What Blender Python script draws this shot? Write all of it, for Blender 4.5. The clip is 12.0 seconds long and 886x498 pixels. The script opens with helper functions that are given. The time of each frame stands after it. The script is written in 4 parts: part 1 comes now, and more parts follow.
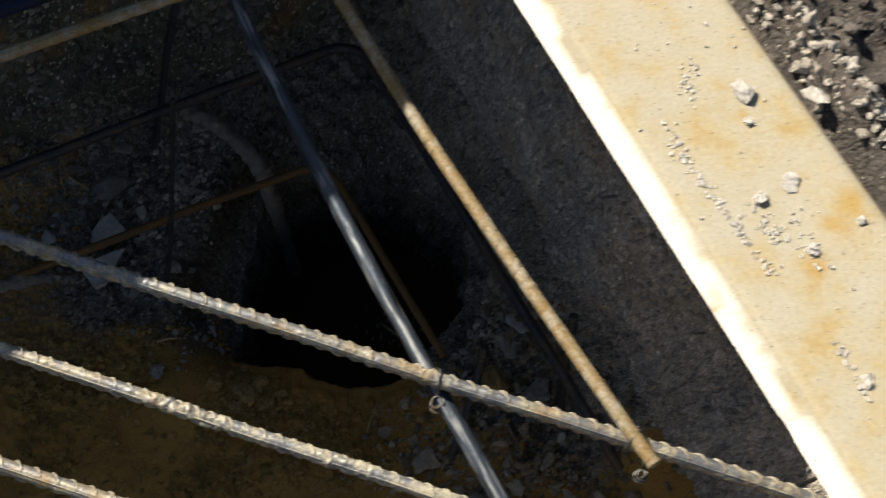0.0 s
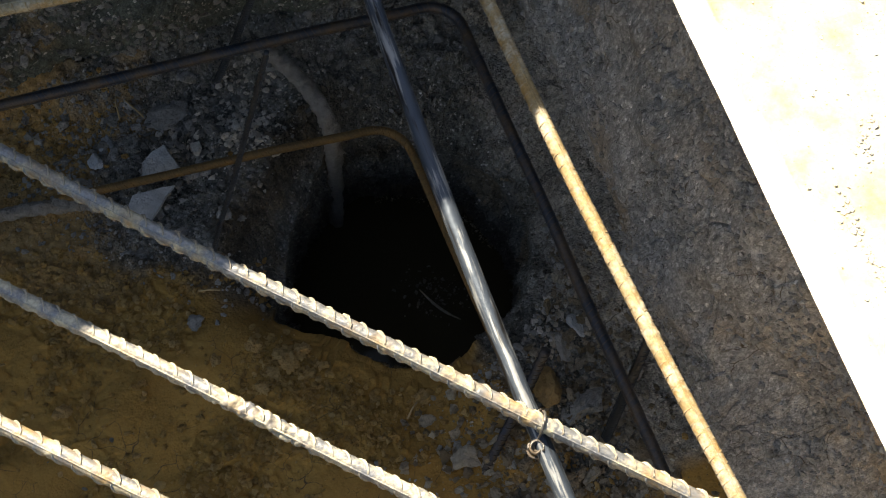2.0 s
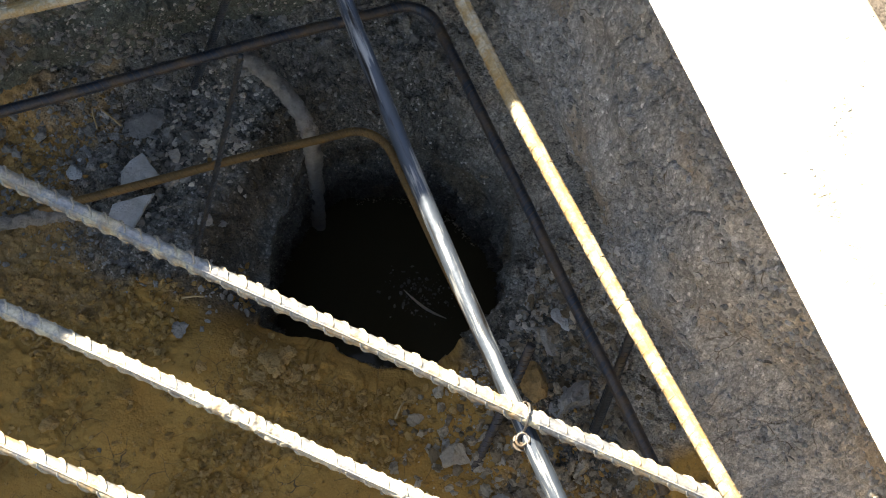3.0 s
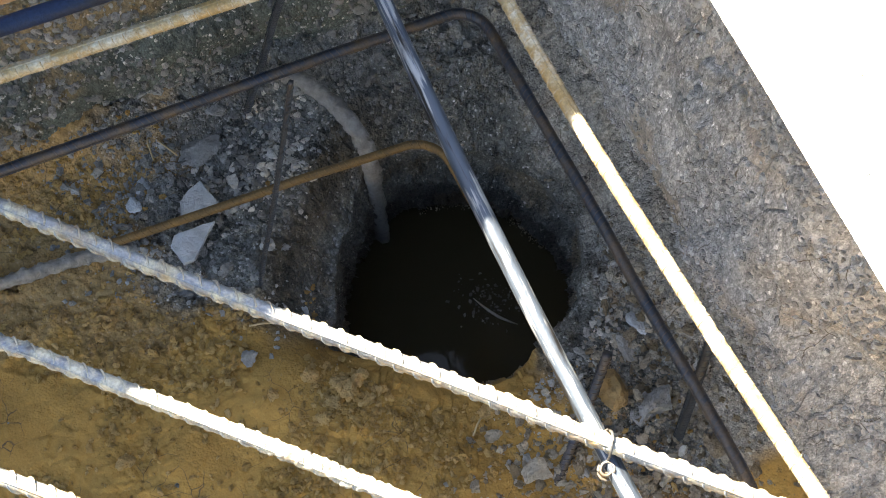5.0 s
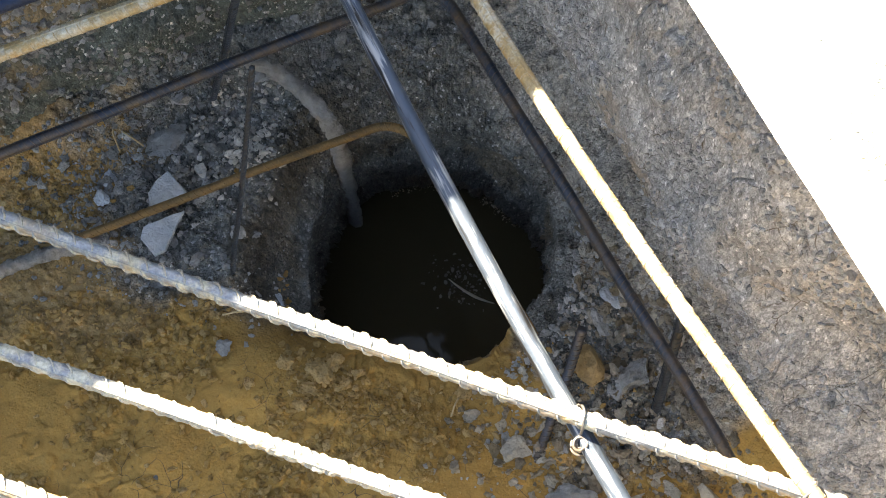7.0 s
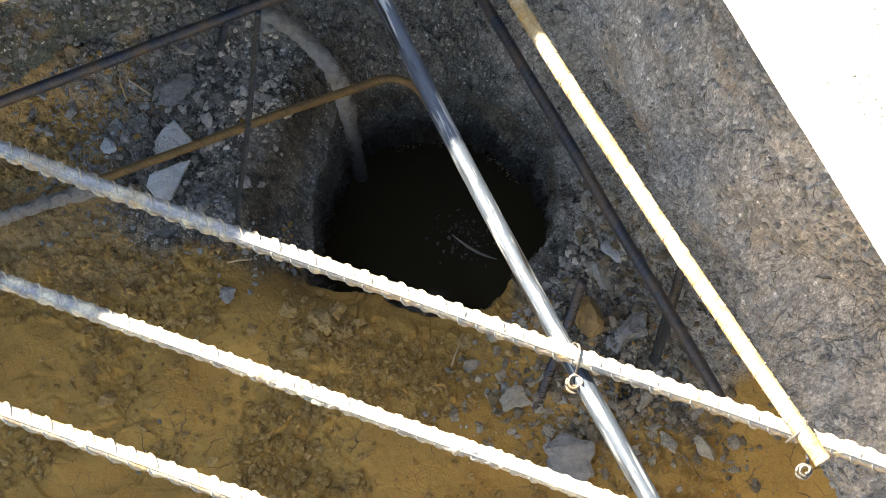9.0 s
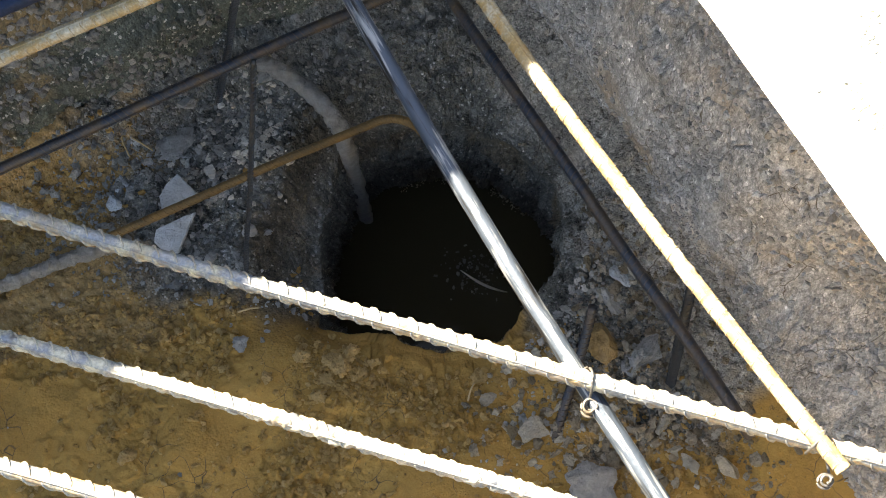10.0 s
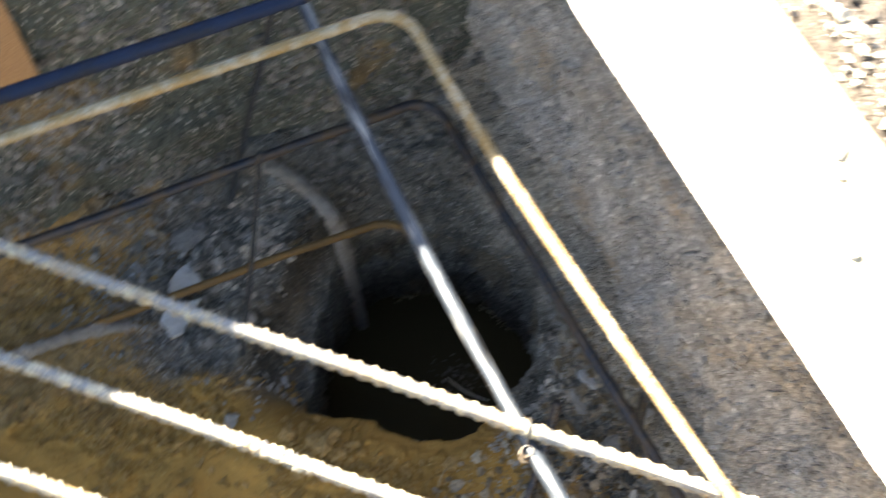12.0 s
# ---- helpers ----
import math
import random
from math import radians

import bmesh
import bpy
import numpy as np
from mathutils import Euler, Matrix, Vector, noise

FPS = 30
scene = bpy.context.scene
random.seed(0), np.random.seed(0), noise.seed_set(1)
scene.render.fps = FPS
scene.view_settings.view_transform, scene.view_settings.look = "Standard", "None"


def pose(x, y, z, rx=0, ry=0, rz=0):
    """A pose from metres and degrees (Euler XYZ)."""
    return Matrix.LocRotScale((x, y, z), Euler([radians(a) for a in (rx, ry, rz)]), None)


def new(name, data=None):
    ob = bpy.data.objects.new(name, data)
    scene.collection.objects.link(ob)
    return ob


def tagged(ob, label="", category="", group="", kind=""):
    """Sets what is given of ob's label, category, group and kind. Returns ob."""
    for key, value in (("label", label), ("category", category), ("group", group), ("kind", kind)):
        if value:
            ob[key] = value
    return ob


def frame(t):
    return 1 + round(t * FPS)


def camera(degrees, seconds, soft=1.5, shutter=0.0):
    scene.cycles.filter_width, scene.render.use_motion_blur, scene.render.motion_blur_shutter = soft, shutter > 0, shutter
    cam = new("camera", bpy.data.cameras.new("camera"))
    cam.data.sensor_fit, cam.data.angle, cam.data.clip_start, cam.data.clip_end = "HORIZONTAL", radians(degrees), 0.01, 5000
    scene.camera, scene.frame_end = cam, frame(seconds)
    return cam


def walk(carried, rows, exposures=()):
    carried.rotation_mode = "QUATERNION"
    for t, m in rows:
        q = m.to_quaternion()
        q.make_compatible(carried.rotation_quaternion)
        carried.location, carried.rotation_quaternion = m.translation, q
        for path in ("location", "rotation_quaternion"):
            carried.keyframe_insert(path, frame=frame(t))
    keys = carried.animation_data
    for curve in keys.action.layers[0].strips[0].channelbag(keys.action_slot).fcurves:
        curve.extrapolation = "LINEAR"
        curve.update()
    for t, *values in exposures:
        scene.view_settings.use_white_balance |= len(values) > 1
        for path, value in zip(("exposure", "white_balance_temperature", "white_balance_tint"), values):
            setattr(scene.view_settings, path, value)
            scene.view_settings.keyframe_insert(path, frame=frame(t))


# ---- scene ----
cam = camera(39.22, 12.0, soft=1.0, shutter=0.4)
ROWS = [
    (0, pose(0.0853, -0.6241, 1.3546, 25.996, -0.538, -0.879)),
    (0.5, pose(0.0033, -0.5681, 1.3201, 23.883, -1.735, -0.945)),
    (1, pose(-0.0173, -0.5376, 1.3093, 24.850, -5.299, 2.414)),
    (1.5, pose(-0.0144, -0.5315, 1.3013, 22.949, -4.772, 3.490)),
    (2, pose(-0.0157, -0.5274, 1.3019, 22.042, -4.628, 6.279)),
    (2.5, pose(-0.0165, -0.5311, 1.3001, 21.184, -3.959, 6.865)),
    (3, pose(-0.0103, -0.5318, 1.3009, 22.337, -4.481, 4.273)),
    (3.5, pose(-0.0065, -0.5318, 1.2970, 21.635, -2.406, 1.847)),
    (5.5, pose(-0.0117, -0.4872, 1.2779, 21.918, -0.114, 1.643)),
    (6, pose(-0.0030, -0.4914, 1.2770, 21.504, -0.081, 0.742)),
    (6.5, pose(0.0000, -0.4948, 1.2773, 21.139, -0.005, 0.001)),
    (7, pose(0.0001, -0.4937, 1.2758, 21.080, -0.226, -0.341)),
    (8.8, pose(0.0052, -0.5118, 1.2808, 20.468, -0.337, 0.909)),
    (9, pose(0.0045, -0.5174, 1.2800, 19.694, -0.236, 0.550)),
    (9.5, pose(0.0028, -0.5158, 1.2799, 19.508, -0.391, 0.556)),
    (10, pose(0.0084, -0.5230, 1.2817, 21.496, 1.547, -2.696)),
    (10.5, pose(0.0140, -0.5236, 1.2850, 19.947, 1.607, -1.668)),
    (11, pose(-0.0014, -0.5258, 1.2823, 19.374, 0.390, 4.009)),
    (11.5, pose(0.0168, -0.5616, 1.3121, 21.702, 1.262, 4.862)),
    (11.8, pose(0.0425, -0.6192, 1.3488, 26.649, 1.391, 5.173)),
    (12, pose(0.0485, -0.6383, 1.3629, 28.846, 0.841, 0.787)),
]
EXPOSURES = [(t, s, k, 11) for t, s, k in ((0.0, 0.72, 7350), (0.5, 0.98, 7550), (1.0, 1.40, 7900), (1.5, 1.78, 8200), (2.0, 2.05, 8230), (2.5, 2.46, 8250), (3.0, 2.95, 8150), (3.5, 3.24, 8050), (5.5, 3.91, 7950), (7.0, 3.86, 8120), (9.0, 3.70, 8300), (11.0, 3.55, 8400), (12.0, 3.62, 8050))]
walk(cam, ROWS, EXPOSURES)

# ---- world and sun ----
SUN_ELEV = radians(40)
SUN_WAY = Vector((0.729, -0.6845, -math.tan(SUN_ELEV))).normalized()
world = bpy.data.worlds.new("sky")
scene.world = world
world.use_nodes = True
wn = world.node_tree
sky = wn.nodes.new("ShaderNodeTexSky")
sky.sky_type = "NISHITA"
sky.sun_disc = False
sky.sun_elevation = SUN_ELEV
sky.sun_rotation = math.atan2(-SUN_WAY.x, -SUN_WAY.y)
bg = wn.nodes["Background"]
bg.inputs["Strength"].default_value = 0.05
wn.links.new(sky.outputs[0], bg.inputs["Color"])
sun_data = bpy.data.lights.new("sun", "SUN")
sun_data.energy = 5.0
sun_data.angle = radians(0.5)
sun_data.color = (1.0, 0.94, 0.83)
sun = new("sun", sun_data)
sun.rotation_mode = "QUATERNION"
sun.rotation_quaternion = SUN_WAY.to_track_quat("-Z", "Y")


# ---- materials ----
def material(name, rough=0.9, metal=0.0):
    m = bpy.data.materials.new(name)
    m.use_nodes = True
    nt = m.node_tree
    b = nt.nodes["Principled BSDF"]
    b.inputs["Roughness"].default_value = rough
    b.inputs["Metallic"].default_value = metal
    return m, nt, b


def coords(nt, squash=1.0):
    """Object coordinates, one node to a material; squash below 1 draws the pattern out in height."""
    if "coords" not in nt.nodes:
        tc = nt.nodes.new("ShaderNodeTexCoord")
        mp = nt.nodes.new("ShaderNodeMapping")
        mp.name = "coords"
        mp.inputs["Scale"].default_value = (1, 1, squash)
        nt.links.new(tc.outputs["Object"], mp.inputs[0])
    return nt.nodes["coords"].outputs[0]


def noise_node(nt, scale, detail=6.0, rough=0.6):
    n = nt.nodes.new("ShaderNodeTexNoise")
    n.inputs["Scale"].default_value = scale
    n.inputs["Detail"].default_value = detail
    n.inputs["Roughness"].default_value = rough
    nt.links.new(coords(nt), n.inputs["Vector"])
    return n


def ramp_node(nt, src, stops):
    r = nt.nodes.new("ShaderNodeValToRGB")
    el = r.color_ramp.elements
    while len(el) < len(stops):
        el.new(0.5)
    for e, (p, c) in zip(el, stops):
        e.position = p
        e.color = (*c, 1.0)
    nt.links.new(src, r.inputs[0])
    return r


def mix_node(nt, fac, a, b, mode="MIX"):
    x = nt.nodes.new("ShaderNodeMix")
    x.data_type = "RGBA"
    x.blend_type = mode
    if isinstance(fac, float):
        x.inputs[0].default_value = fac
    else:
        nt.links.new(fac, x.inputs[0])
    for sock, v in ((x.inputs[6], a), (x.inputs[7], b)):
        if isinstance(v, tuple):
            sock.default_value = (*v, 1.0)
        else:
            nt.links.new(v, sock)
    return x.outputs[2]


def bump_node(nt, bsdf, src, dist, strength=1.0):
    bp = nt.nodes.new("ShaderNodeBump")
    bp.inputs["Distance"].default_value = dist
    bp.inputs["Strength"].default_value = strength
    nt.links.new(src, bp.inputs["Height"])
    nt.links.new(bp.outputs[0], bsdf.inputs["Normal"])


def crumb_node(nt, scale, wild=1.0, warp_by=0.3):
    v = nt.nodes.new("ShaderNodeTexVoronoi")
    v.inputs["Scale"].default_value = scale
    v.inputs["Randomness"].default_value = wild
    warp = nt.nodes.new("ShaderNodeTexNoise")
    warp.inputs["Scale"].default_value = scale * 0.8
    nt.links.new(coords(nt), warp.inputs["Vector"])
    add = nt.nodes.new("ShaderNodeVectorMath")
    add.operation = "MULTIPLY_ADD"
    add.inputs[1].default_value = (warp_by / scale,) * 3
    nt.links.new(warp.outputs["Color"], add.inputs[0])
    nt.links.new(coords(nt), add.inputs[2])
    nt.links.new(add.outputs[0], v.inputs["Vector"])
    return v


def soil_material(name, dark, light, fleck, use_mask=False, clay=None, relief=1.0, dry=None, cracks=(0.50, 0.60), crack_scale=30.0, squash=1.0):
    """Earth: crumbs of two sizes, tones at hand size, pale flecks of grit, and ochre clay where the mesh's clay mask says so."""
    m, nt, b = material(name, 0.95)
    coords(nt, squash)
    big = noise_node(nt, 12.0, 6.0, 0.65)
    fine = noise_node(nt, 170.0, 6.0, 0.75)
    c1, c2 = crumb_node(nt, 140.0), crumb_node(nt, 360.0)
    base = ramp_node(nt, big.outputs[0], [(0.32, dark), (0.68, light)]).outputs[0]
    sep = nt.nodes.new("ShaderNodeSeparateColor")
    nt.links.new(c2.outputs["Color"], sep.inputs[0])
    spot = ramp_node(nt, sep.outputs[0], [(0.93, (0, 0, 0)), (0.97, (1, 1, 1))]).outputs[0]
    base = mix_node(nt, spot, base, fleck)
    if dry:
        da = nt.nodes.new("ShaderNodeAttribute")
        da.attribute_name = "dry"
        base = mix_node(nt, da.outputs["Fac"], base, ramp_node(nt, big.outputs[0], [(0.32, dry[0]), (0.68, dry[1])]).outputs[0])
    if use_mask:
        att = nt.nodes.new("ShaderNodeAttribute")
        att.attribute_name = "clay"
        cl = ramp_node(nt, noise_node(nt, 13.0, 4.0, 0.55).outputs[0], [(0.3, clay[0]), (0.7, clay[1])]).outputs[0]
        base = mix_node(nt, att.outputs["Fac"], base, cl)
    sep1 = nt.nodes.new("ShaderNodeSeparateColor")
    nt.links.new(c1.outputs["Color"], sep1.inputs[0])
    t1 = ramp_node(nt, sep1.outputs[1], [(0.0, (0.62, 0.62, 0.62)), (0.7, (1.1, 1.1, 1.1)), (1.0, (1.35, 1.35, 1.35))]).outputs[0]
    tone = ramp_node(nt, fine.outputs[0], [(0.28, (0.45, 0.45, 0.45)), (0.72, (1.35, 1.35, 1.35))]).outputs[0]
    soft = ramp_node(nt, fine.outputs[0], [(0.25, (0.85, 0.85, 0.85)), (0.75, (1.1, 1.1, 1.1))]).outputs[0]
    rough_amount = 1.0
    t2 = ramp_node(nt, sep.outputs[2], [(0.0, (0.55, 0.55, 0.55)), (0.7, (1.1, 1.1, 1.1)), (1.0, (1.4, 1.4, 1.4))]).outputs[0]
    if use_mask:
        t2 = mix_node(nt, att.outputs["Fac"], t2, (0.97, 0.97, 0.97))
        inv = nt.nodes.new("ShaderNodeMath")
        inv.operation = "MULTIPLY_ADD"
        inv.inputs[1].default_value, inv.inputs[2].default_value = -0.78, 1.0
        nt.links.new(att.outputs["Fac"], inv.inputs[0])
        rough_amount = inv.outputs[0]
        tone = mix_node(nt, att.outputs["Fac"], tone, soft)
        t1 = mix_node(nt, att.outputs["Fac"], t1, (0.95, 0.95, 0.95))
    col = mix_node(nt, 1.0, base, tone, "MULTIPLY")
    grain = noise_node(nt, 650.0, 3.0, 0.6)
    speck = ramp_node(nt, grain.outputs[0], [(0.32, (0.62, 0.62, 0.62)), (0.68, (1.32, 1.32, 1.32))]).outputs[0]
    if use_mask:
        speck = mix_node(nt, att.outputs["Fac"], speck, ramp_node(nt, grain.outputs[0], [(0.30, (0.86, 0.86, 0.86)), (0.70, (1.06, 1.06, 1.06))]).outputs[0])
    col = mix_node(nt, 1.0, col, speck, "MULTIPLY")
    col = mix_node(nt, 0.4, col, t1, "MULTIPLY")
    col = mix_node(nt, 0.6, col, t2, "MULTIPLY")
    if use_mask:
        # Crack lines: the shade inside them is put in as dark colour.
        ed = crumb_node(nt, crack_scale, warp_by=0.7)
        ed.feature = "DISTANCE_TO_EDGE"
        crack_shade = ramp_node(nt, ed.outputs["Distance"], [(0.003, (1, 1, 1)), (0.015, (0, 0, 0))]).outputs[0]
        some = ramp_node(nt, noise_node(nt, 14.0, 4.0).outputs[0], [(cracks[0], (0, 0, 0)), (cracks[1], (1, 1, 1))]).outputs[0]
        crack_shade = mix_node(nt, 1.0, crack_shade, some, "MULTIPLY")
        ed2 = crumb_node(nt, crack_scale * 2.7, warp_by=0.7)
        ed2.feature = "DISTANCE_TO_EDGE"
        fine_crack_shade = ramp_node(nt, ed2.outputs["Distance"], [(0.003, (1, 1, 1)), (0.022, (0, 0, 0))]).outputs[0]
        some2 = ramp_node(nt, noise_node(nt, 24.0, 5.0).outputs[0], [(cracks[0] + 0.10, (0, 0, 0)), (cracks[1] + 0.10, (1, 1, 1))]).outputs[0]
        crack_shade = mix_node(nt, 1.0, crack_shade, mix_node(nt, 1.0, fine_crack_shade, some2, "MULTIPLY"), "LIGHTEN")
        col = mix_node(nt, crack_shade, col, (0.075, 0.052, 0.030))
        # Shade down the bored hole is put into the colour by this mask.
        shade_mask = nt.nodes.new("ShaderNodeAttribute")
        shade_mask.attribute_name = "hole_shade"
        col = mix_node(nt, shade_mask.outputs["Fac"], col, mix_node(nt, 1.0, col, (0.32, 0.30, 0.27), "MULTIPLY"))
    nt.links.new(col, b.inputs["Base Color"])
    sums = []
    for src, k in ((sep.outputs[1], 0.20), (c2.outputs["Distance"], -0.30), (c1.outputs["Distance"], -0.40), (sep1.outputs[2], 0.25), (fine.outputs[0], 0.16)):
        mu = nt.nodes.new("ShaderNodeMath")
        mu.operation = "MULTIPLY"
        mu.inputs[1].default_value = k
        nt.links.new(src, mu.inputs[0])
        sums.append(mu)
    for a in sums[1:]:
        ad = nt.nodes.new("ShaderNodeMath")
        nt.links.new(sums[0].outputs[0], ad.inputs[0])
        nt.links.new(a.outputs[0], ad.inputs[1])
        sums[0] = ad
    patchy = ramp_node(nt, noise_node(nt, 16.0, 5.0, 0.6).outputs[0], [(0.40, (0.22, 0.22, 0.22)), (0.60, (1, 1, 1))]).outputs[0]
    pm = nt.nodes.new("ShaderNodeMath")
    pm.operation = "MULTIPLY"
    nt.links.new(sums[0].outputs[0], pm.inputs[0])
    nt.links.new(patchy, pm.inputs[1])
    height = pm.outputs[0]
    if use_mask:
        hm = nt.nodes.new("ShaderNodeMath")
        hm.operation = "MULTIPLY"
        nt.links.new(height, hm.inputs[0])
        nt.links.new(rough_amount, hm.inputs[1])
        height = hm.outputs[0]
    bump_node(nt, b, height, 0.013 * relief)
    return m


def stone_material(name, tones, scale=60.0, rough=0.9):
    """Loose stones, each with a tone of its own."""
    m, nt, b = material(name, rough)
    geo = nt.nodes.new("ShaderNodeNewGeometry")
    col = ramp_node(nt, geo.outputs["Random Per Island"], tones).outputs[0]
    n = noise_node(nt, scale, 7.0, 0.7)
    tone = ramp_node(nt, n.outputs[0], [(0.25, (0.6, 0.6, 0.6)), (0.75, (1.25, 1.25, 1.25))]).outputs[0]
    nt.links.new(mix_node(nt, 1.0, col, tone, "MULTIPLY"), b.inputs["Base Color"])
    bump_node(nt, b, noise_node(nt, scale * 3, 7.0, 0.75).outputs[0], 0.006)
    return m


def steel_material(name, steel, rust, amount, rough=0.5, metal=0.6, dust=None, dust_at=0.6, edge=0.08):
    """Bar steel with rust in patches, and dried cement dust where dust is given."""
    m, nt, b = material(name, rough, metal)
    n = noise_node(nt, 28.0, 6.0, 0.65)
    fine = noise_node(nt, 420.0, 4.0)
    r = ramp_node(nt, n.outputs[0], [(amount - edge, (0, 0, 0)), (amount + edge, (1, 1, 1))])
    col = mix_node(nt, r.outputs[0], rust, steel)
    met = r.outputs[0]
    if dust:
        dn = ramp_node(nt, noise_node(nt, 60.0, 8.0, 0.75).outputs[0], [(dust_at - 0.1, (1, 1, 1)), (dust_at + 0.05, (0, 0, 0))])
        col = mix_node(nt, dn.outputs[0], col, dust)
        met = mix_node(nt, dn.outputs[0], met, (0.0, 0.0, 0.0))
    tone = ramp_node(nt, fine.outputs[0], [(0.25, (0.6, 0.6, 0.6)), (0.75, (1.2, 1.2, 1.2))]).outputs[0]
    nt.links.new(mix_node(nt, 1.0, col, tone, "MULTIPLY"), b.inputs["Base Color"])
    mm = nt.nodes.new("ShaderNodeMath")
    mm.operation = "MULTIPLY"
    mm.inputs[1].default_value = metal
    nt.links.new(met, mm.inputs[0])
    nt.links.new(mm.outputs[0], b.inputs["Metallic"])
    bump_node(nt, b, fine.outputs[0], 0.0006)
    return m


def streaked_steel(name, scale_grey, bright, black):
    """Smooth rolled bar: dark mill scale, bright rubbed streaks and black scuffs that run along it."""
    m, nt, b = material(name, 0.5, 0.55)
    tc = nt.nodes.new("ShaderNodeTexCoord")
    mp = nt.nodes.new("ShaderNodeMapping")
    mp.inputs["Rotation"].default_value = (0, 0, radians(64.2))
    m2 = nt.nodes.new("ShaderNodeMapping")
    m2.inputs["Scale"].default_value = (22, 260, 260)
    nt.links.new(tc.outputs["Object"], mp.inputs[0])
    nt.links.new(mp.outputs[0], m2.inputs[0])
    n1, n2 = nt.nodes.new("ShaderNodeTexNoise"), nt.nodes.new("ShaderNodeTexNoise")
    for n, sc in ((n1, 1.0), (n2, 0.6)):
        n.inputs["Scale"].default_value = sc
        n.inputs["Detail"].default_value = 5.0
        nt.links.new(m2.outputs[0], n.inputs["Vector"])
    r1 = ramp_node(nt, n1.outputs[0], [(0.52, (0, 0, 0)), (0.60, (1, 1, 1))]).outputs[0]
    r2 = ramp_node(nt, n2.outputs[0], [(0.36, (1, 1, 1)), (0.45, (0, 0, 0))]).outputs[0]
    col = mix_node(nt, r1, scale_grey, bright)
    col = mix_node(nt, r2, col, black)
    nt.links.new(col, b.inputs["Base Color"])
    rr = ramp_node(nt, n2.outputs[0], [(0.3, (0.6, 0.6, 0.6)), (0.6, (0.48, 0.48, 0.48))]).outputs[0]
    nt.links.new(rr, b.inputs["Roughness"])
    bump_node(nt, b, noise_node(nt, 300.0, 4.0).outputs[0], 0.0004)
    return m


GREY_D, GREY_L, FLECK = (0.112, 0.114, 0.105), (0.228, 0.232, 0.219), (0.42, 0.42, 0.41)
CLAY = ((0.305, 0.172, 0.042), (0.400, 0.236, 0.062))
PALE_BANK = ((0.315, 0.310, 0.304), (0.480, 0.473, 0.466))
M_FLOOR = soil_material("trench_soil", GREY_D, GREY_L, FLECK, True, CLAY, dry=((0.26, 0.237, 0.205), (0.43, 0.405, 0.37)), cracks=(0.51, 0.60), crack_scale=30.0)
# Pale kerb bank, dark back bank: their difference in light is in the colour.
M_WALL = soil_material("pale_earth_wall", *PALE_BANK, (0.66, 0.65, 0.64), True, CLAY, 0.32, dry=((0.385, 0.343, 0.295), (0.60, 0.545, 0.478)), cracks=(0.50, 0.60), crack_scale=30.0, squash=0.5)
M_BACK = soil_material("dark_earth_wall", (0.062, 0.077, 0.072), (0.136, 0.164, 0.156), (0.50, 0.50, 0.49), True, CLAY, 0.5, cracks=(0.54, 0.64), crack_scale=28.0, squash=0.6)
M_TOP = soil_material("top_soil", (0.060, 0.053, 0.049), (0.115, 0.102, 0.093), (0.18, 0.17, 0.16), relief=0.35)
M_GREY = stone_material("grey_rubble", [(0.0, (0.165, 0.166, 0.162)), (0.6, (0.262, 0.264, 0.258)), (0.93, (0.34, 0.340, 0.335)), (1.0, (0.46, 0.46, 0.455))])
M_WALL_GRIT = stone_material("pale_earth_crumbs", [(0.0, (0.37, 0.362, 0.352)), (0.6, (0.50, 0.492, 0.482)), (1.0, (0.74, 0.73, 0.72))])
M_WALL_LUMP = stone_material("earth_lumps", [(0.0, (0.42, 0.385, 0.345)), (0.7, (0.56, 0.525, 0.48)), (1.0, (0.66, 0.63, 0.59))])
M_CLOD = stone_material("clay_clods", [(0.0, (0.32, 0.195, 0.062)), (0.75, (0.45, 0.285, 0.098)), (1.0, (0.47, 0.32, 0.14))])
M_MORTAR = stone_material("white_mortar", [(0.0, (0.70, 0.68, 0.63)), (1.0, (0.84, 0.82, 0.78))])
M_PALE = stone_material("pale_mortar", [(0.0, (0.50, 0.47, 0.41)), (1.0, (0.74, 0.71, 0.66))])
M_SLATE = stone_material("blue_grey_slab", [(0.0, (0.42, 0.46, 0.50)), (1.0, (0.50, 0.54, 0.58))], 30.0, 0.7)
M_OCHRE = stone_material("ochre_stone", [(0.0, (0.30, 0.205, 0.095)), (1.0, (0.34, 0.235, 0.11))])
M_ROCK = stone_material("pale_grey_rock", [(0.0, (0.34, 0.335, 0.32)), (1.0, (0.40, 0.395, 0.38))], 45.0)
M_LUMP = stone_material("grey_cement", [(0.0, (0.30, 0.302, 0.300)), (1.0, (0.345, 0.347, 0.345))], 90.0)
M_BROWN = stone_material("brown_clods", [(0.0, (0.17, 0.130, 0.080)), (0.5, (0.30, 0.250, 0.185)), (1.0, (0.47, 0.43, 0.36))])
# Blue in these steels is partly sky reflection put into the base colour.
M_BAR = steel_material("bar_steel", (0.205, 0.225, 0.25), (0.29, 0.21, 0.11), 0.44, 0.40, 0.55, (0.43, 0.402, 0.295), 0.47)
M_BAR_DUST = steel_material("dusty_bar_steel", (0.19, 0.21, 0.24), (0.27, 0.21, 0.13), 0.40, 0.42, 0.5, (0.45, 0.425, 0.335), 0.52)
M_BAR_RUST = steel_material("rusty_bar_steel", (0.29, 0.225, 0.125), (0.26, 0.165, 0.060), 0.50, 0.65, 0.2, (0.37, 0.34, 0.27), 0.48)
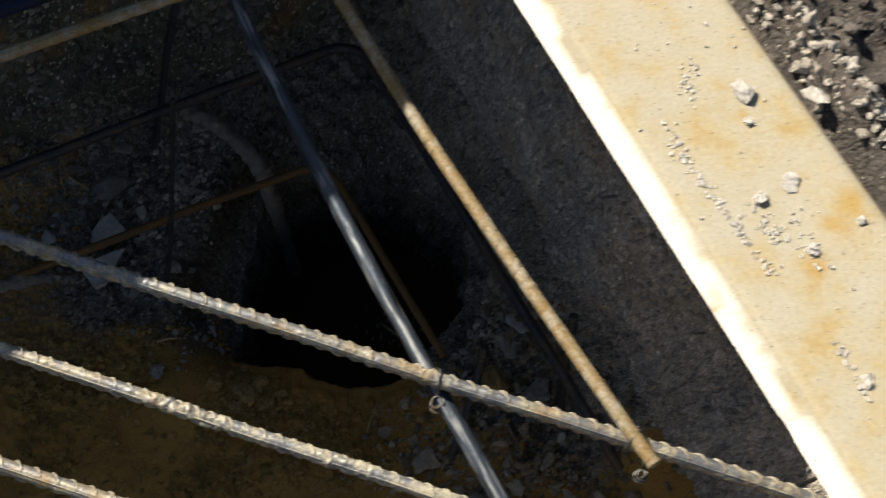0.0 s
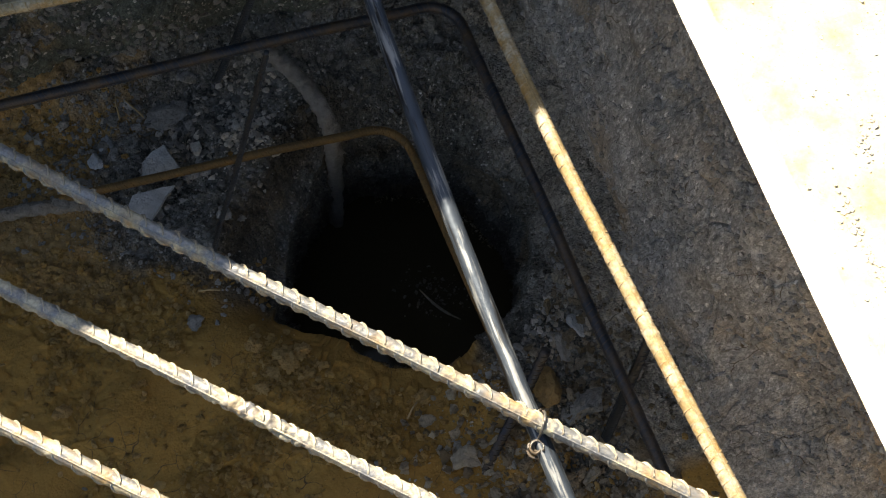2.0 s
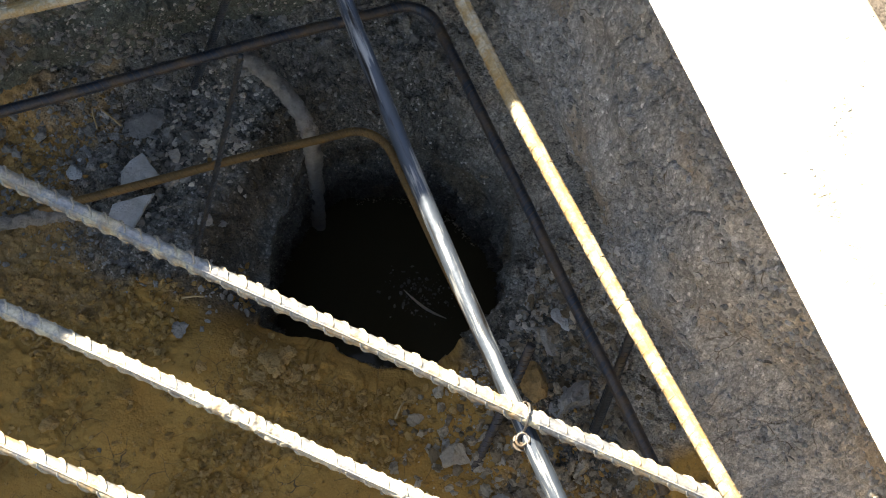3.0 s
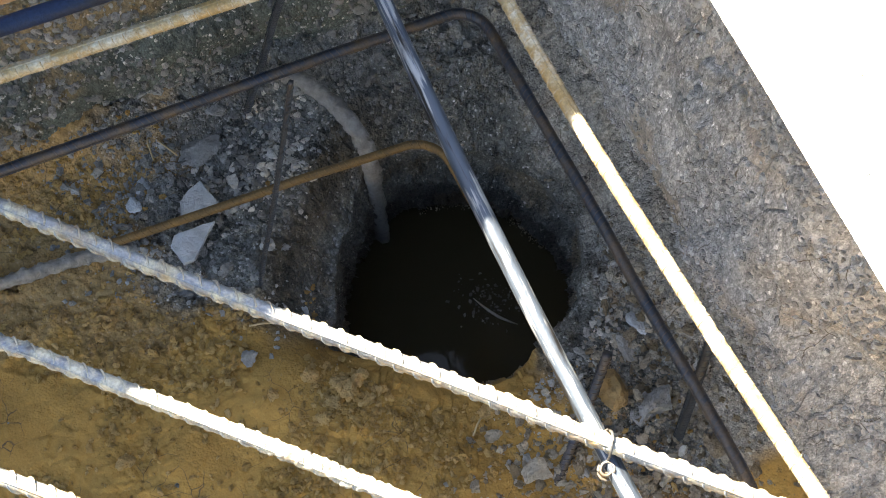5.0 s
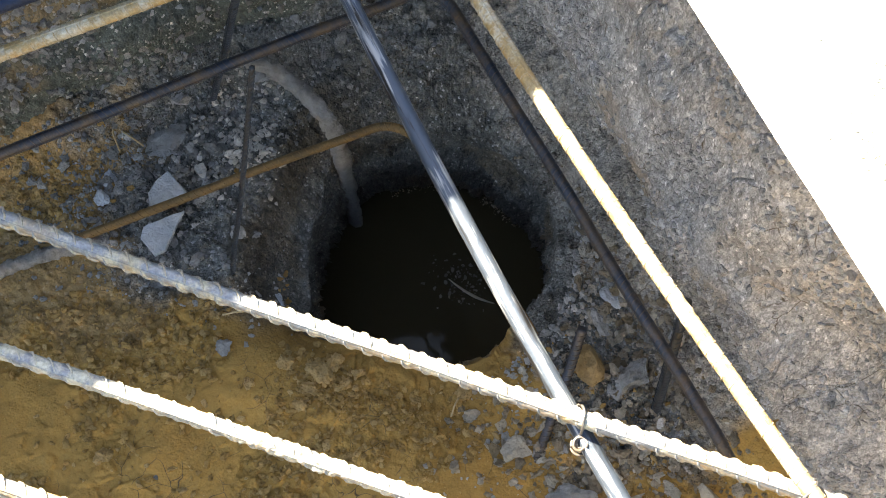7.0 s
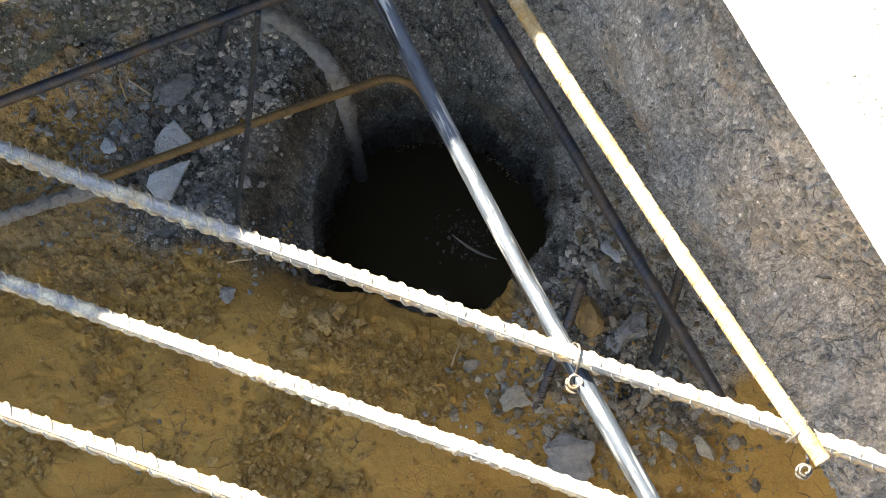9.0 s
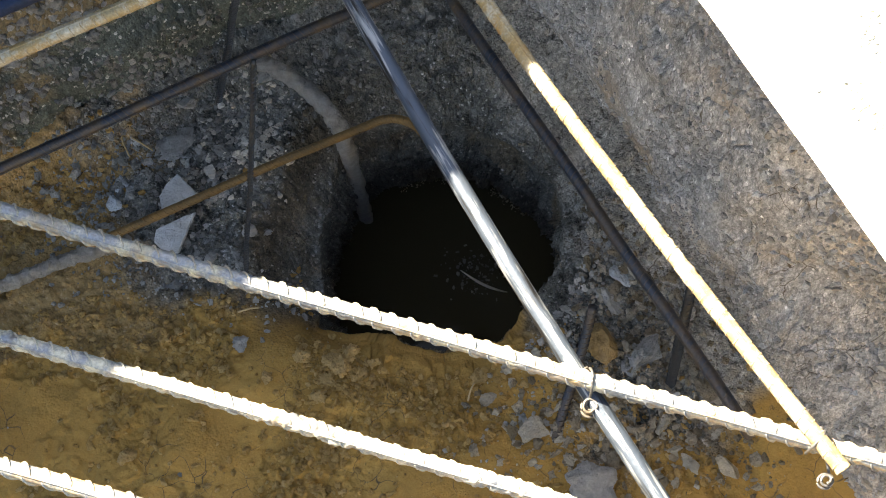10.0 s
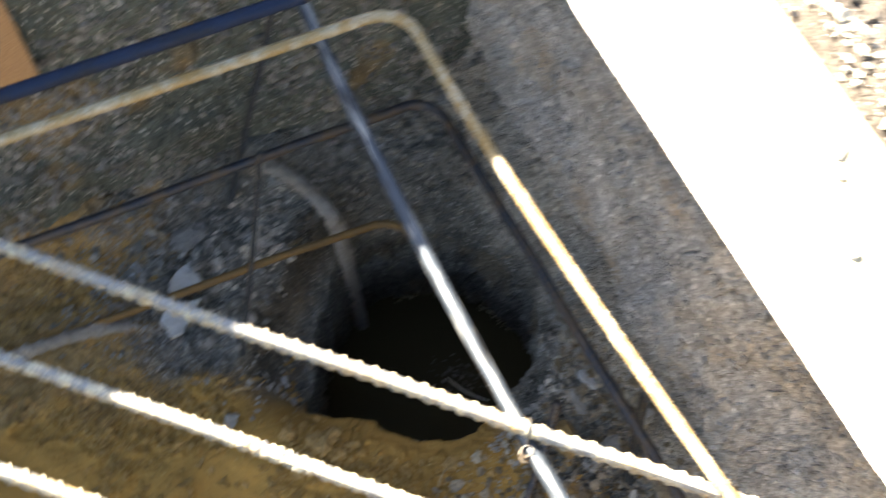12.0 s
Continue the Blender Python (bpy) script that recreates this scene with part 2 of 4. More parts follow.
M_BAR_DARK = steel_material("dark_bar_steel", (0.034, 0.046, 0.068), (0.100, 0.066, 0.033), 0.45, 0.45, 0.5, None, 0.0, 0.12)
M_BAR_BLACK = steel_material("black_bar_steel", (0.048, 0.055, 0.064), (0.066, 0.056, 0.044), 0.36, 0.40, 0.6)
M_BAR_ORANGE = steel_material("orange_rust_steel", (0.115, 0.073, 0.030), (0.17, 0.098, 0.030), 0.52, 0.75, 0.1, (0.055, 0.042, 0.028), 0.40, 0.14)
M_SMOOTH = streaked_steel("smooth_bar_steel", (0.045, 0.062, 0.088), (0.215, 0.235, 0.255), (0.009, 0.009, 0.010))
M_BLUE = steel_material("blue_black_steel", (0.008, 0.018, 0.046), (0.012, 0.016, 0.026), 0.42, 0.55, 0.0)
M_BLUE.node_tree.nodes["Principled BSDF"].inputs["Specular IOR Level"].default_value = 0.15
M_GRAVEL = stone_material("dark_gravel", [(0.0, (0.075, 0.068, 0.066)), (0.7, (0.14, 0.128, 0.122)), (1.0, (0.25, 0.235, 0.225))])
M_WIRE = steel_material("tie_wire_steel", (0.12, 0.12, 0.12), (0.11, 0.085, 0.06), 0.40, 0.4, 0.6)
M_HOSE = stone_material("mud_coated_hose", [(0.0, (0.33, 0.315, 0.295)), (1.0, (0.37, 0.355, 0.335))], 120.0)


def kerb_material():
    m, nt, b = material("pale_concrete", 0.9)
    att = nt.nodes.new("ShaderNodeAttribute")
    att.attribute_name = "clay"
    big = noise_node(nt, 9.0, 6.0, 0.6)
    fine = noise_node(nt, 300.0, 5.0, 0.7)
    # The front edge is clean concrete, whitened further to carry its stronger sun.
    bright_edge = ramp_node(nt, big.outputs[0], [(0.35, (0.76, 0.74, 0.69)), (0.6, (0.82, 0.80, 0.75))]).outputs[0]
    dirty = ramp_node(nt, noise_node(nt, 26.0, 7.0, 0.65).outputs[0], [(0.30, (0.43, 0.415, 0.35)), (0.50, (0.42, 0.385, 0.29)), (0.60, (0.42, 0.355, 0.22)), (0.72, (0.39, 0.285, 0.12))]).outputs[0]
    col = mix_node(nt, att.outputs["Fac"], bright_edge, dirty)
    rusty = nt.nodes.new("ShaderNodeAttribute")
    rusty.attribute_name = "stain"
    col = mix_node(nt, rusty.outputs["Fac"], col, (0.40, 0.27, 0.085))
    pit = ramp_node(nt, noise_node(nt, 420.0, 2.0).outputs[0], [(0.26, (0.35, 0.33, 0.30)), (0.34, (1, 1, 1))]).outputs[0]
    tone = ramp_node(nt, fine.outputs[0], [(0.3, (0.86, 0.86, 0.86)), (0.7, (1.08, 1.08, 1.08))]).outputs[0]
    col = mix_node(nt, 1.0, mix_node(nt, 1.0, col, tone, "MULTIPLY"), pit, "MULTIPLY")
    nt.links.new(col, b.inputs["Base Color"])
    bump_node(nt, b, fine.outputs[0], 0.0003)
    return m


M_KERB = kerb_material()
m_w, nt_w, b_w = material("muddy_water", 0.06)
b_w.inputs["Base Color"].default_value = (0.046, 0.037, 0.021, 1)
b_w.inputs["IOR"].default_value = 1.33
b_w.inputs["Specular IOR Level"].default_value = 0.3
bump_node(nt_w, b_w, noise_node(nt_w, 14.0, 2.0).outputs[0], 0.002, 0.4)
M_WATER = m_w
m_b, nt_b, b_b = material("board_wood", 0.8)
wv = nt_b.nodes.new("ShaderNodeTexNoise")
mp = nt_b.nodes.new("ShaderNodeMapping")
mp.inputs["Scale"].default_value = (8, 120, 120)
tcb = nt_b.nodes.new("ShaderNodeTexCoord")
nt_b.links.new(tcb.outputs["Object"], mp.inputs[0])
nt_b.links.new(mp.outputs[0], wv.inputs["Vector"])
nt_b.links.new(ramp_node(nt_b, wv.outputs[0], [(0.3, (0.26, 0.15, 0.075)), (0.7, (0.38, 0.24, 0.13))]).outputs[0], b_b.inputs["Base Color"])
bump_node(nt_b, b_b, wv.outputs[0], 0.001)
M_WOOD = m_b
m_s, nt_s, b_s = material("dry_straw", 0.8)
b_s.inputs["Base Color"].default_value = (0.38, 0.29, 0.16, 1)
M_STRAW = m_s


# ---- geometry helpers ----
def mesh_object(name, verts, faces, mat, parent=None, smooth=True):
    me = bpy.data.meshes.new(name)
    verts = np.asarray(verts, np.float32)
    if isinstance(faces, np.ndarray):
        corners, starts = faces.ravel(), np.arange(len(faces)) * faces.shape[1]
    else:
        sizes_ = np.array([len(q) for q in faces])
        corners, starts = np.concatenate([np.asarray(q) for q in faces]), np.concatenate([[0], np.cumsum(sizes_)[:-1]])
    me.vertices.add(len(verts))
    me.vertices.foreach_set("co", verts.ravel())
    me.loops.add(len(corners))
    me.loops.foreach_set("vertex_index", corners.astype(np.int32))
    me.polygons.add(len(starts))
    me.polygons.foreach_set("loop_start", starts.astype(np.int32))
    me.polygons.foreach_set("use_smooth", np.full(len(starts), smooth))
    me.materials.append(mat)
    me.update(calc_edges=True)
    me.validate()
    ob = new(name, me)
    if parent:
        ob.parent = parent
    return ob


def hashed(ix, iy, iz, k=0):
    """A random number from 0 to 1 for each cell."""
    u = np.uint64
    h = (ix.astype(u) * u(0x9E3779B1) + iy.astype(u) * u(0x85EBCA77) + iz.astype(u) * u(0xC2B2AE3D) + u(k) * u(0x27D4EB2F)) & u(0xFFFFFFFF)
    for shift, mul in ((15, 0x2C1B3C6D), (12, 0x297A2D39), (15, 0x1B56C4E9)):
        h = ((h ^ (h >> u(shift))) * u(mul)) & u(0xFFFFFFFF)
    return ((h ^ (h >> u(16))) & u(0xFFFFF)).astype(float) / float(0xFFFFF)


def value_noise(p, scale, k=0):
    """Smooth noise of about -1 to 1, over rows of places."""
    q = np.asarray(p, float) * scale + 1000.0
    i = np.floor(q)
    f = q - i
    f = f * f * (3 - 2 * f)
    i = i.astype(np.int64)
    out = 0
    for dx in (0, 1):
        for dy in (0, 1):
            for dz in (0, 1):
                w = (f[:, 0] if dx else 1 - f[:, 0]) * (f[:, 1] if dy else 1 - f[:, 1]) * (f[:, 2] if dz else 1 - f[:, 2])
                out = out + w * hashed(i[:, 0] + dx, i[:, 1] + dy, i[:, 2] + dz, k)
    return out * 2 - 1


def fractal(p, scale, octaves=4, k=0, gain=0.5):
    out, a = 0, 1.0
    for o in range(octaves):
        out = out + a * value_noise(p, scale * 2**o, k + o)
        a *= gain
    return out


def cells(p, scale, k=0):
    """Distances to the nearest and second nearest of scattered seeds, in cells, and a random number for the nearest."""
    q = np.asarray(p, float) * scale + 1000.0
    i = np.floor(q).astype(np.int64)
    d1, d2, rid = np.full(len(q), 9.0), np.full(len(q), 9.0), np.zeros(len(q))
    for dx in (-1, 0, 1):
        for dy in (-1, 0, 1):
            for dz in (-1, 0, 1):
                c = [i[:, 0] + dx, i[:, 1] + dy, i[:, 2] + dz]
                s = np.stack([c[n] + hashed(*c, k + 11 + n) for n in range(3)], 1)
                d = np.linalg.norm(q - s, axis=1)
                near = d < d1
                d2 = np.where(near, d1, np.minimum(d2, d))
                rid = np.where(near, hashed(*c, k + 31), rid)
                d1 = np.where(near, d, d1)
    return d1, d2, rid


def facets(p, scale, k=0, tilt=1.3, dome=0.35):
    """Height, about -0.5 to 0.5, of a surface broken into tilted facets, one to a cell."""
    q = np.asarray(p, float) * scale + 1000.0
    q = q + 0.22 * np.stack([value_noise(q, 1.7, k + 60 + n) for n in range(3)], 1)
    i = np.floor(q).astype(np.int64)
    best, out = np.full(len(q), 9.0), np.zeros(len(q))
    for dx in (-1, 0, 1):
        for dy in (-1, 0, 1):
            for dz in (-1, 0, 1):
                c = [i[:, 0] + dx, i[:, 1] + dy, i[:, 2] + dz]
                r = q - np.stack([c[n] + hashed(*c, k + 11 + n) for n in range(3)], 1)
                d = np.linalg.norm(r, axis=1)
                lean = np.stack([hashed(*c, k + 41 + n) - 0.5 for n in range(3)], 1)
                h = hashed(*c, k + 31) - 0.5 + tilt * (r * lean).sum(1) - dome * d * d
                out = np.where(d < best, h, out)
                best = np.minimum(best, d)
    return out


def smooth01(x, a, b):
    t = np.clip((np.asarray(x, float) - a) / (b - a), 0, 1)
    return t * t * (3 - 2 * t)


def grid_faces(nu, nv, wrap=False):
    a = np.arange(nu * nv).reshape(nu, nv)
    if wrap:
        a = np.concatenate([a, a[:1]], 0)
    return np.stack([a[:-1, :-1], a[1:, :-1], a[1:, 1:], a[:-1, 1:]], -1).reshape(-1, 4)


def set_clay(ob, values):
    at = ob.data.attributes.new("clay", "FLOAT", "POINT")
    at.data.foreach_set("value", np.clip(values, 0, 1).astype(float).tolist())


# plan axes: N runs square to the kerb's wall, MM square to the back wall
N = np.array([0.904, 0.4275])
MM = np.array([-0.4275, 0.904])


def plan(n, m):
    return np.stack([np.asarray(n) * N[0] + np.asarray(m) * MM[0], np.asarray(n) * N[1] + np.asarray(m) * MM[1]], -1)


FLOOR_Z, TOP_Z, WATER_Z = -0.055, 0.57, -0.383
HOLE = np.array([-0.008, 0.022])


def wall_n(z, m=0.0):
    """The bank under the kerb: undercut below, and set back towards the open end to keep it out of the sun."""
    setback = 0.085 * smooth01(-np.asarray(m), 0.14, 0.38) * smooth01(z, 0.02, 0.17)
    return 0.214 + 0.03 * (1 - smooth01(z, -0.06, 0.12)) + setback


def crest_z(n):
    """Top of the back bank's unseen upper part, added to shade the trench; it falls away steeply before the kerb."""
    n = np.asarray(n, float)
    return np.maximum(np.minimum(0.925 - 0.121 * np.clip(n, -1.0, 1.0), 0.895 - 2.29 * n), TOP_Z)


def wall_m(z, n):
    """The back bank: leaning in up to half a metre, and lying back in the added part above that."""
    up = np.clip((z - 0.5) / np.maximum(crest_z(n) - 0.5, 0.01), 0, 1)
    return 0.355 - 0.12 * (np.minimum(z, 0.5) + 0.055) + 0.1116 * up


# ---- trench floor with the bored hole ----
def clay_mask(x, y):
    p = np.stack([x, y, 0 * x], 1)
    n, m = x * N[0] + y * N[1], x * MM[0] + y * MM[1]
    a = smooth01(-m + 0.25 * np.clip(-n - 0.25, 0, 0.4) + 0.035 * fractal(p, 18, 4, 3), -0.10, -0.04) * smooth01(-n + 0.04 * fractal(p, 20, 4, 5), -0.09, -0.03)
    far = smooth01(-n + 0.05 * fractal(p, 14, 4, 7), 0.26, 0.33)
    low = smooth01(-m + 0.04 * fractal(p, 18, 4, 9), 0.27, 0.33)
    return np.maximum(np.maximum(a, far * 0.75), low)


def floor_z(x, y, fine=True):
    x, y = np.asarray(x, float), np.asarray(y, float)
    p = np.stack([x, y, 0 * x], 1)
    n, m = x * N[0] + y * N[1], x * MM[0] + y * MM[1]
    d = np.hypot(x - HOLE[0], y - HOLE[1])
    ang = np.arctan2(y - HOLE[1], x - HOLE[0])
    back = smooth01(np.cos(ang - radians(75)), 0.2, 0.9)
    z = FLOOR_Z + 0.010 * fractal(p, 7, 3, 1)
    z = z - back * 0.05 * (1 - smooth01(d, 0.15, 0.27))
    z = z + 0.05 * smooth01(m, 0.27, 0.36) + 0.085 * smooth01(n, 0.15, 0.25)
    ledge = smooth01(np.cos(ang - radians(172)), 0.60, 0.95)
    z = z - ledge * 0.085 * (1 - smooth01(d, 0.150, 0.240)) ** 1.4
    if fine:
        clay = clay_mask(x, y)
        d1, d2, r = cells(p, 30, 2)
        crumbly = smooth01(value_noise(p, 11, 23), 0.05, 0.45)
        tame = 1 - clay * (0.96 - 0.50 * crumbly)
        z = z + (0.010 * facets(p, 38, 2) + 0.0070 * facets(p, 95, 4)) * tame
        platy = smooth01(value_noise(p, 8, 8) + 0.3 * value_noise(p, 30, 9), -0.25, 0.25)
        z = z + clay * platy * (0.0060 * facets(p, 23, 33, 0.5, 0.05) + 0.0030 * facets(p, 55, 35, 0.5, 0.05) * smooth01(value_noise(p, 13, 10), -0.1, 0.4))
        crack = 1 - smooth01(d2 - d1, 0.0, 0.09)
        z = z - 0.0022 * crack * clay * smooth01(value_noise(p, 9, 8), 0.0, 0.4) + 0.003 * fractal(p, 45, 4, 6) * (1 - 0.65 * clay)
    return z


def trench_floor():
    na = 1300
    ang = np.linspace(0, 2 * np.pi, na, endpoint=False)
    ca, sa = np.cos(ang), np.sin(ang)
    rim = 0.150 + 0.010 * fractal(np.stack([ca * 0.15, sa * 0.15, 0 * ca], 1), 16, 4, 21)
    rim = rim + 0.022 * smooth01(np.cos(ang - radians(80)), 0.3, 1.0)
    rim = rim + 0.022 * np.exp(-((np.angle(np.exp(1j * (ang - radians(213)))) / 0.22) ** 2))
    rim = rim + 0.026 * np.exp(-((np.angle(np.exp(1j * (ang - radians(126)))) / 0.30) ** 2))
    rim = rim - 0.013 * smooth01(np.cos(ang - radians(280)), 0.55, 0.95)
    levels = []
    depth = np.linspace(0.46, 0.0, 90)[:-1]
    for d in depth:
        k = d / 0.33
        cx, cy = HOLE[0] + 0.002 * k, HOLE[1] + 0.070 * k
        k2 = smooth01(d, 0.0, 0.16)
        r = rim * (1 - 0.8 * k2) + 0.8 * k2 * 0.150 + 0.014 * smooth01(d, 0.05, 0.25)
        x, y = cx + r * ca, cy + r * sa
        p = np.stack([x, y, 0 * x - d], 1)
        d1, d2, q = cells(p, 45, 50)
        r = r + 0.004 * fractal(p, 22, 4, 41) - 0.004 * (q - 0.3) * smooth01(d2 - d1, 0, 0.3) + (0.010 * facets(p, 34, 42) + 0.006 * facets(p, 90, 43)) * smooth01(d, 0.02, 0.07)
        x, y = cx + r * ca, cy + r * sa
        zr = floor_z(HOLE[0] + (rim + 0.004) * ca, HOLE[1] + (rim + 0.004) * sa)
        levels.append(np.stack([x, y, zr - d - 0.004], 1))
    radii = np.concatenate([np.arange(0.004, 0.46, 0.0019), [0.5, 0.6, 0.75, 1.0, 1.4, 2.0, 3.0, 4.6]])
    for dr in radii:
        x, y = HOLE[0] + (rim + dr) * ca, HOLE[1] + (rim + dr) * sa
        z = floor_z(x, y) - 0.010 * (1 - smooth01(dr, 0.0, 0.022))
        levels.append(np.stack([x, y, z], 1))
    verts = np.stack(levels, 1)
    nu, nv = verts.shape[:2]
    flat = verts.reshape(-1, 3)
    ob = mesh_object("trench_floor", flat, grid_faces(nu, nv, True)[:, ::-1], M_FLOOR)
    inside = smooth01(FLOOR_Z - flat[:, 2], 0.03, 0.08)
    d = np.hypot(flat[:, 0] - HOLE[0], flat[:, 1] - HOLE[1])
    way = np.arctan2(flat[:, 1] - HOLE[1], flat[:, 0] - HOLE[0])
    hole_shade = smooth01(np.cos(way - radians(160)), 0.62, 0.90) * (1 - smooth01(d + 0.02 * fractal(flat, 25, 3, 46), 0.20, 0.25)) * (1 - inside)
    clay = clay_mask(flat[:, 0], flat[:, 1]) * (1 - inside) * (1 - hole_shade) + 0.15 * hole_shade
    set_clay(ob, clay + 0.25 * inside * smooth01(fractal(flat, 12, 3, 70), 0, 0.5))
    n, m = flat[:, 0] * N[0] + flat[:, 1] * N[1], flat[:, 0] * MM[0] + flat[:, 1] * MM[1]
    at = ob.data.attributes.new("dry", "FLOAT", "POINT")
    at.data.foreach_set("value", smooth01(n + 0.03 * fractal(flat, 22, 4, 44), 0.12, 0.205) * (1 - inside) * smooth01(m + 0.03 * fractal(flat, 16, 3, 45), -0.45, -0.30))
    # painted shade: strong on the ledge, growing with depth down the bore
    at = ob.data.attributes.new("hole_shade", "FLOAT", "POINT")
    at.data.foreach_set("value", np.maximum(0.9 * hole_shade, inside * (0.30 + 0.45 * smooth01(FLOOR_Z - flat[:, 2] + 0.02 * fractal(flat, 18, 3, 47), 0.10, 0.26))))
    return tagged(ob, "rough ochre clay and grey rubble trench bottom with a bored hole", "ground", kind="structure")


trench_floor()


def water():
    na, nr = 96, 24
    verts = [(HOLE[0], HOLE[1] + 0.07, WATER_Z)]
    for r in np.linspace(0.01, 0.26, nr):
        for a in np.linspace(0, 2 * np.pi, na, endpoint=False):
            verts.append((HOLE[0] + r * math.cos(a), HOLE[1] + 0.07 + r * math.sin(a), WATER_Z))
    faces = [(0, 1 + i, 1 + (i + 1) % na) for i in range(na)]
    for k in range(nr - 1):
        b = 1 + k * na
        faces += [(b + i, b + na + i, b + na + (i + 1) % na, b + (i + 1) % na) for i in range(na)]
    ob = mesh_object("water", verts, faces, M_WATER)
    tagged(ob, "still dark muddy water in the bored hole", "water", kind="structure")


water()


# ---- earth walls ----
def relief(flat):
    """How far a cut bank stands out at its places: plates of earth, broken patches and open cracks."""
    q = flat * (1, 1, 0.55)
    rough = smooth01(value_noise(q, 9, 5) + 0.5 * value_noise(q, 24, 6), -0.15, 0.40)
    out = 0.012 * fractal(flat, 8, 4, 61) + 0.0055 * facets(q, 19, 12, 0.9, 0.05)
    out = out + 0.0050 * facets(q, 50, 13, 1.1, 0.05) * (0.20 + 0.80 * rough) + 0.0048 * facets(q, 105, 14, 1.2, 0.2) * (0.04 + 0.96 * rough)
    bent = q + 0.007 * np.stack([fractal(q, 40, 3, 80 + k) for k in range(3)], 1)
    g1, g2, _ = cells(bent, 24, 18)
    return out - 0.009 * (1 - smooth01(g2 - g1, 0, 0.06)) * smooth01(value_noise(q, 12, 19), 0.05, 0.4)


def earth_wall(name, label, place, along, heights, clay_level, mat, brown=None):
    """A rough cut bank of soil: a front of lumps, closed behind."""
    u, v = np.meshgrid(along, heights, indexing="ij")
    flat = place(u.ravel(), v.ravel(), 0.0)
    out = relief(flat)
    front = place(u.ravel(), v.ravel(), out)
    nu, nv = u.shape
    faces = grid_faces(nu, nv).tolist()
    back = place(np.array([along[0], along[-1], along[-1], along[0]]), np.array([heights[0], heights[0], heights[-1], heights[-1]]), -0.3)
    b = len(front)
    ids = np.arange(b).reshape(nu, nv)
    faces.append([b, b + 3, b + 2, b + 1])
    faces.append(ids[0, :].tolist() + [b + 3, b])
    faces.append(ids[-1, ::-1].tolist() + [b + 1, b + 2])
    faces.append(ids[::-1, 0].tolist() + [b, b + 1])
    faces.append(ids[:, -1].tolist() + [b + 2, b + 3])
    verts = np.concatenate([front, back])
    ob = mesh_object(name, verts, faces, mat)
    set_clay(ob, clay_level * smooth01(fractal(verts, 9, 4, 77), 0.25, 0.6))
    if brown:
        at = ob.data.attributes.new("dry", "FLOAT", "POINT")
        at.data.foreach_set("value", brown(verts).tolist())
    return tagged(ob, label, "earth wall", kind="structure")


def fine_range(a, b, step, lo, hi, coarse):
    return np.unique(np.round(np.concatenate([np.arange(lo, a, coarse), np.arange(a, b, step), np.arange(b, hi + coarse, coarse)]), 4))


def on_kerb_wall(u, z, out):
    return np.column_stack([plan(wall_n(z, u) - out, u), z])


def on_back_wall(u, z, out):
    high = np.clip(z - 0.5, 0, None) / 0.5
    z = np.where(z > 0.5, 0.5 + high * (crest_z(u) - 0.5), z)
    return np.column_stack([plan(u, wall_m(z, u) - out * (1 - 0.9 * smooth01(high, 0.6, 1.0))), z])


def brown_stratum(p):
    """Browner earth low in the bank and towards the set-back end, with the brighter light there put into its tones."""
    m = p[:, 0] * MM[0] + p[:, 1] * MM[1]
    wander = fractal(p, 14, 4, 58)
    return np.maximum((1 - smooth01(p[:, 2] + 0.05 * wander, 0.0, 0.13)) * smooth01(-m, -0.08, 0.12), 0.8 * smooth01(-m + 0.06 * wander, 0.24, 0.36))


H = np.concatenate([np.concatenate([np.arange(-0.12, 0.40, 0.0018), np.arange(0.40, 0.48, 0.006)]), np.arange(0.48, 0.545, 0.006)])
earth_wall("wall_east", "grey-brown cut soil bank under the concrete kerb", on_kerb_wall, fine_range(-0.52, 0.40, 0.0016, -1.4, 0.6, 0.05), H, 0.30, M_WALL, brown_stratum)
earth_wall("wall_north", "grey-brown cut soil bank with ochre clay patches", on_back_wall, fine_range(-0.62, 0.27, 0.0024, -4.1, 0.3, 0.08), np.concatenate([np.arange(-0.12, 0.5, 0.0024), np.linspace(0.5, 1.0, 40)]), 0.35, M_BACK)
HC = np.arange(-0.12, 0.60, 0.04)
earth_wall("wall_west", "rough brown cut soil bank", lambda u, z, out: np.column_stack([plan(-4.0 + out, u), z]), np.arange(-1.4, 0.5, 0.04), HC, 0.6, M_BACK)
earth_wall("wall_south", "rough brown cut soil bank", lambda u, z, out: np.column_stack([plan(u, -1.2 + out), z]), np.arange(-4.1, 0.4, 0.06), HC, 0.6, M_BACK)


def ground_z(n, m):
    """Height of the site round the trench, with the spoil ridge behind the kerb."""
    xy = plan(n, m)
    p = np.column_stack([xy, 0 * n])
    z = TOP_Z + 0 * n
    # unseen raised ground behind the added top of the back bank
    z = z + (crest_z(n) - TOP_Z - 0.004) * (m > 0.41) * (1 - smooth01(m, 1.5, 4.0)) * (1 - smooth01(-n, 6, 20))
    ridge = np.exp(-(((n - 0.300 - 0.004 * value_noise(p, 9, 84)) / 0.013) ** 2)) * (1 - smooth01(np.abs(m), 1.0, 1.8))
    z = z + ridge * (0.045 + 0.012 * fractal(p, 22, 3, 82)) - 0.012 * smooth01(n, 0.32, 0.36)
    d1, d2, r = cells(p, 55, 86)
    near = smooth01(n, 0.276, 0.290) * (1 - smooth01(n, 0.8, 1.2))
    z = z + near * (0.012 * (r - 0.4) * smooth01(d2 - d1, 0, 0.3) + 0.005 * fractal(p, 60, 3, 88))
    return z


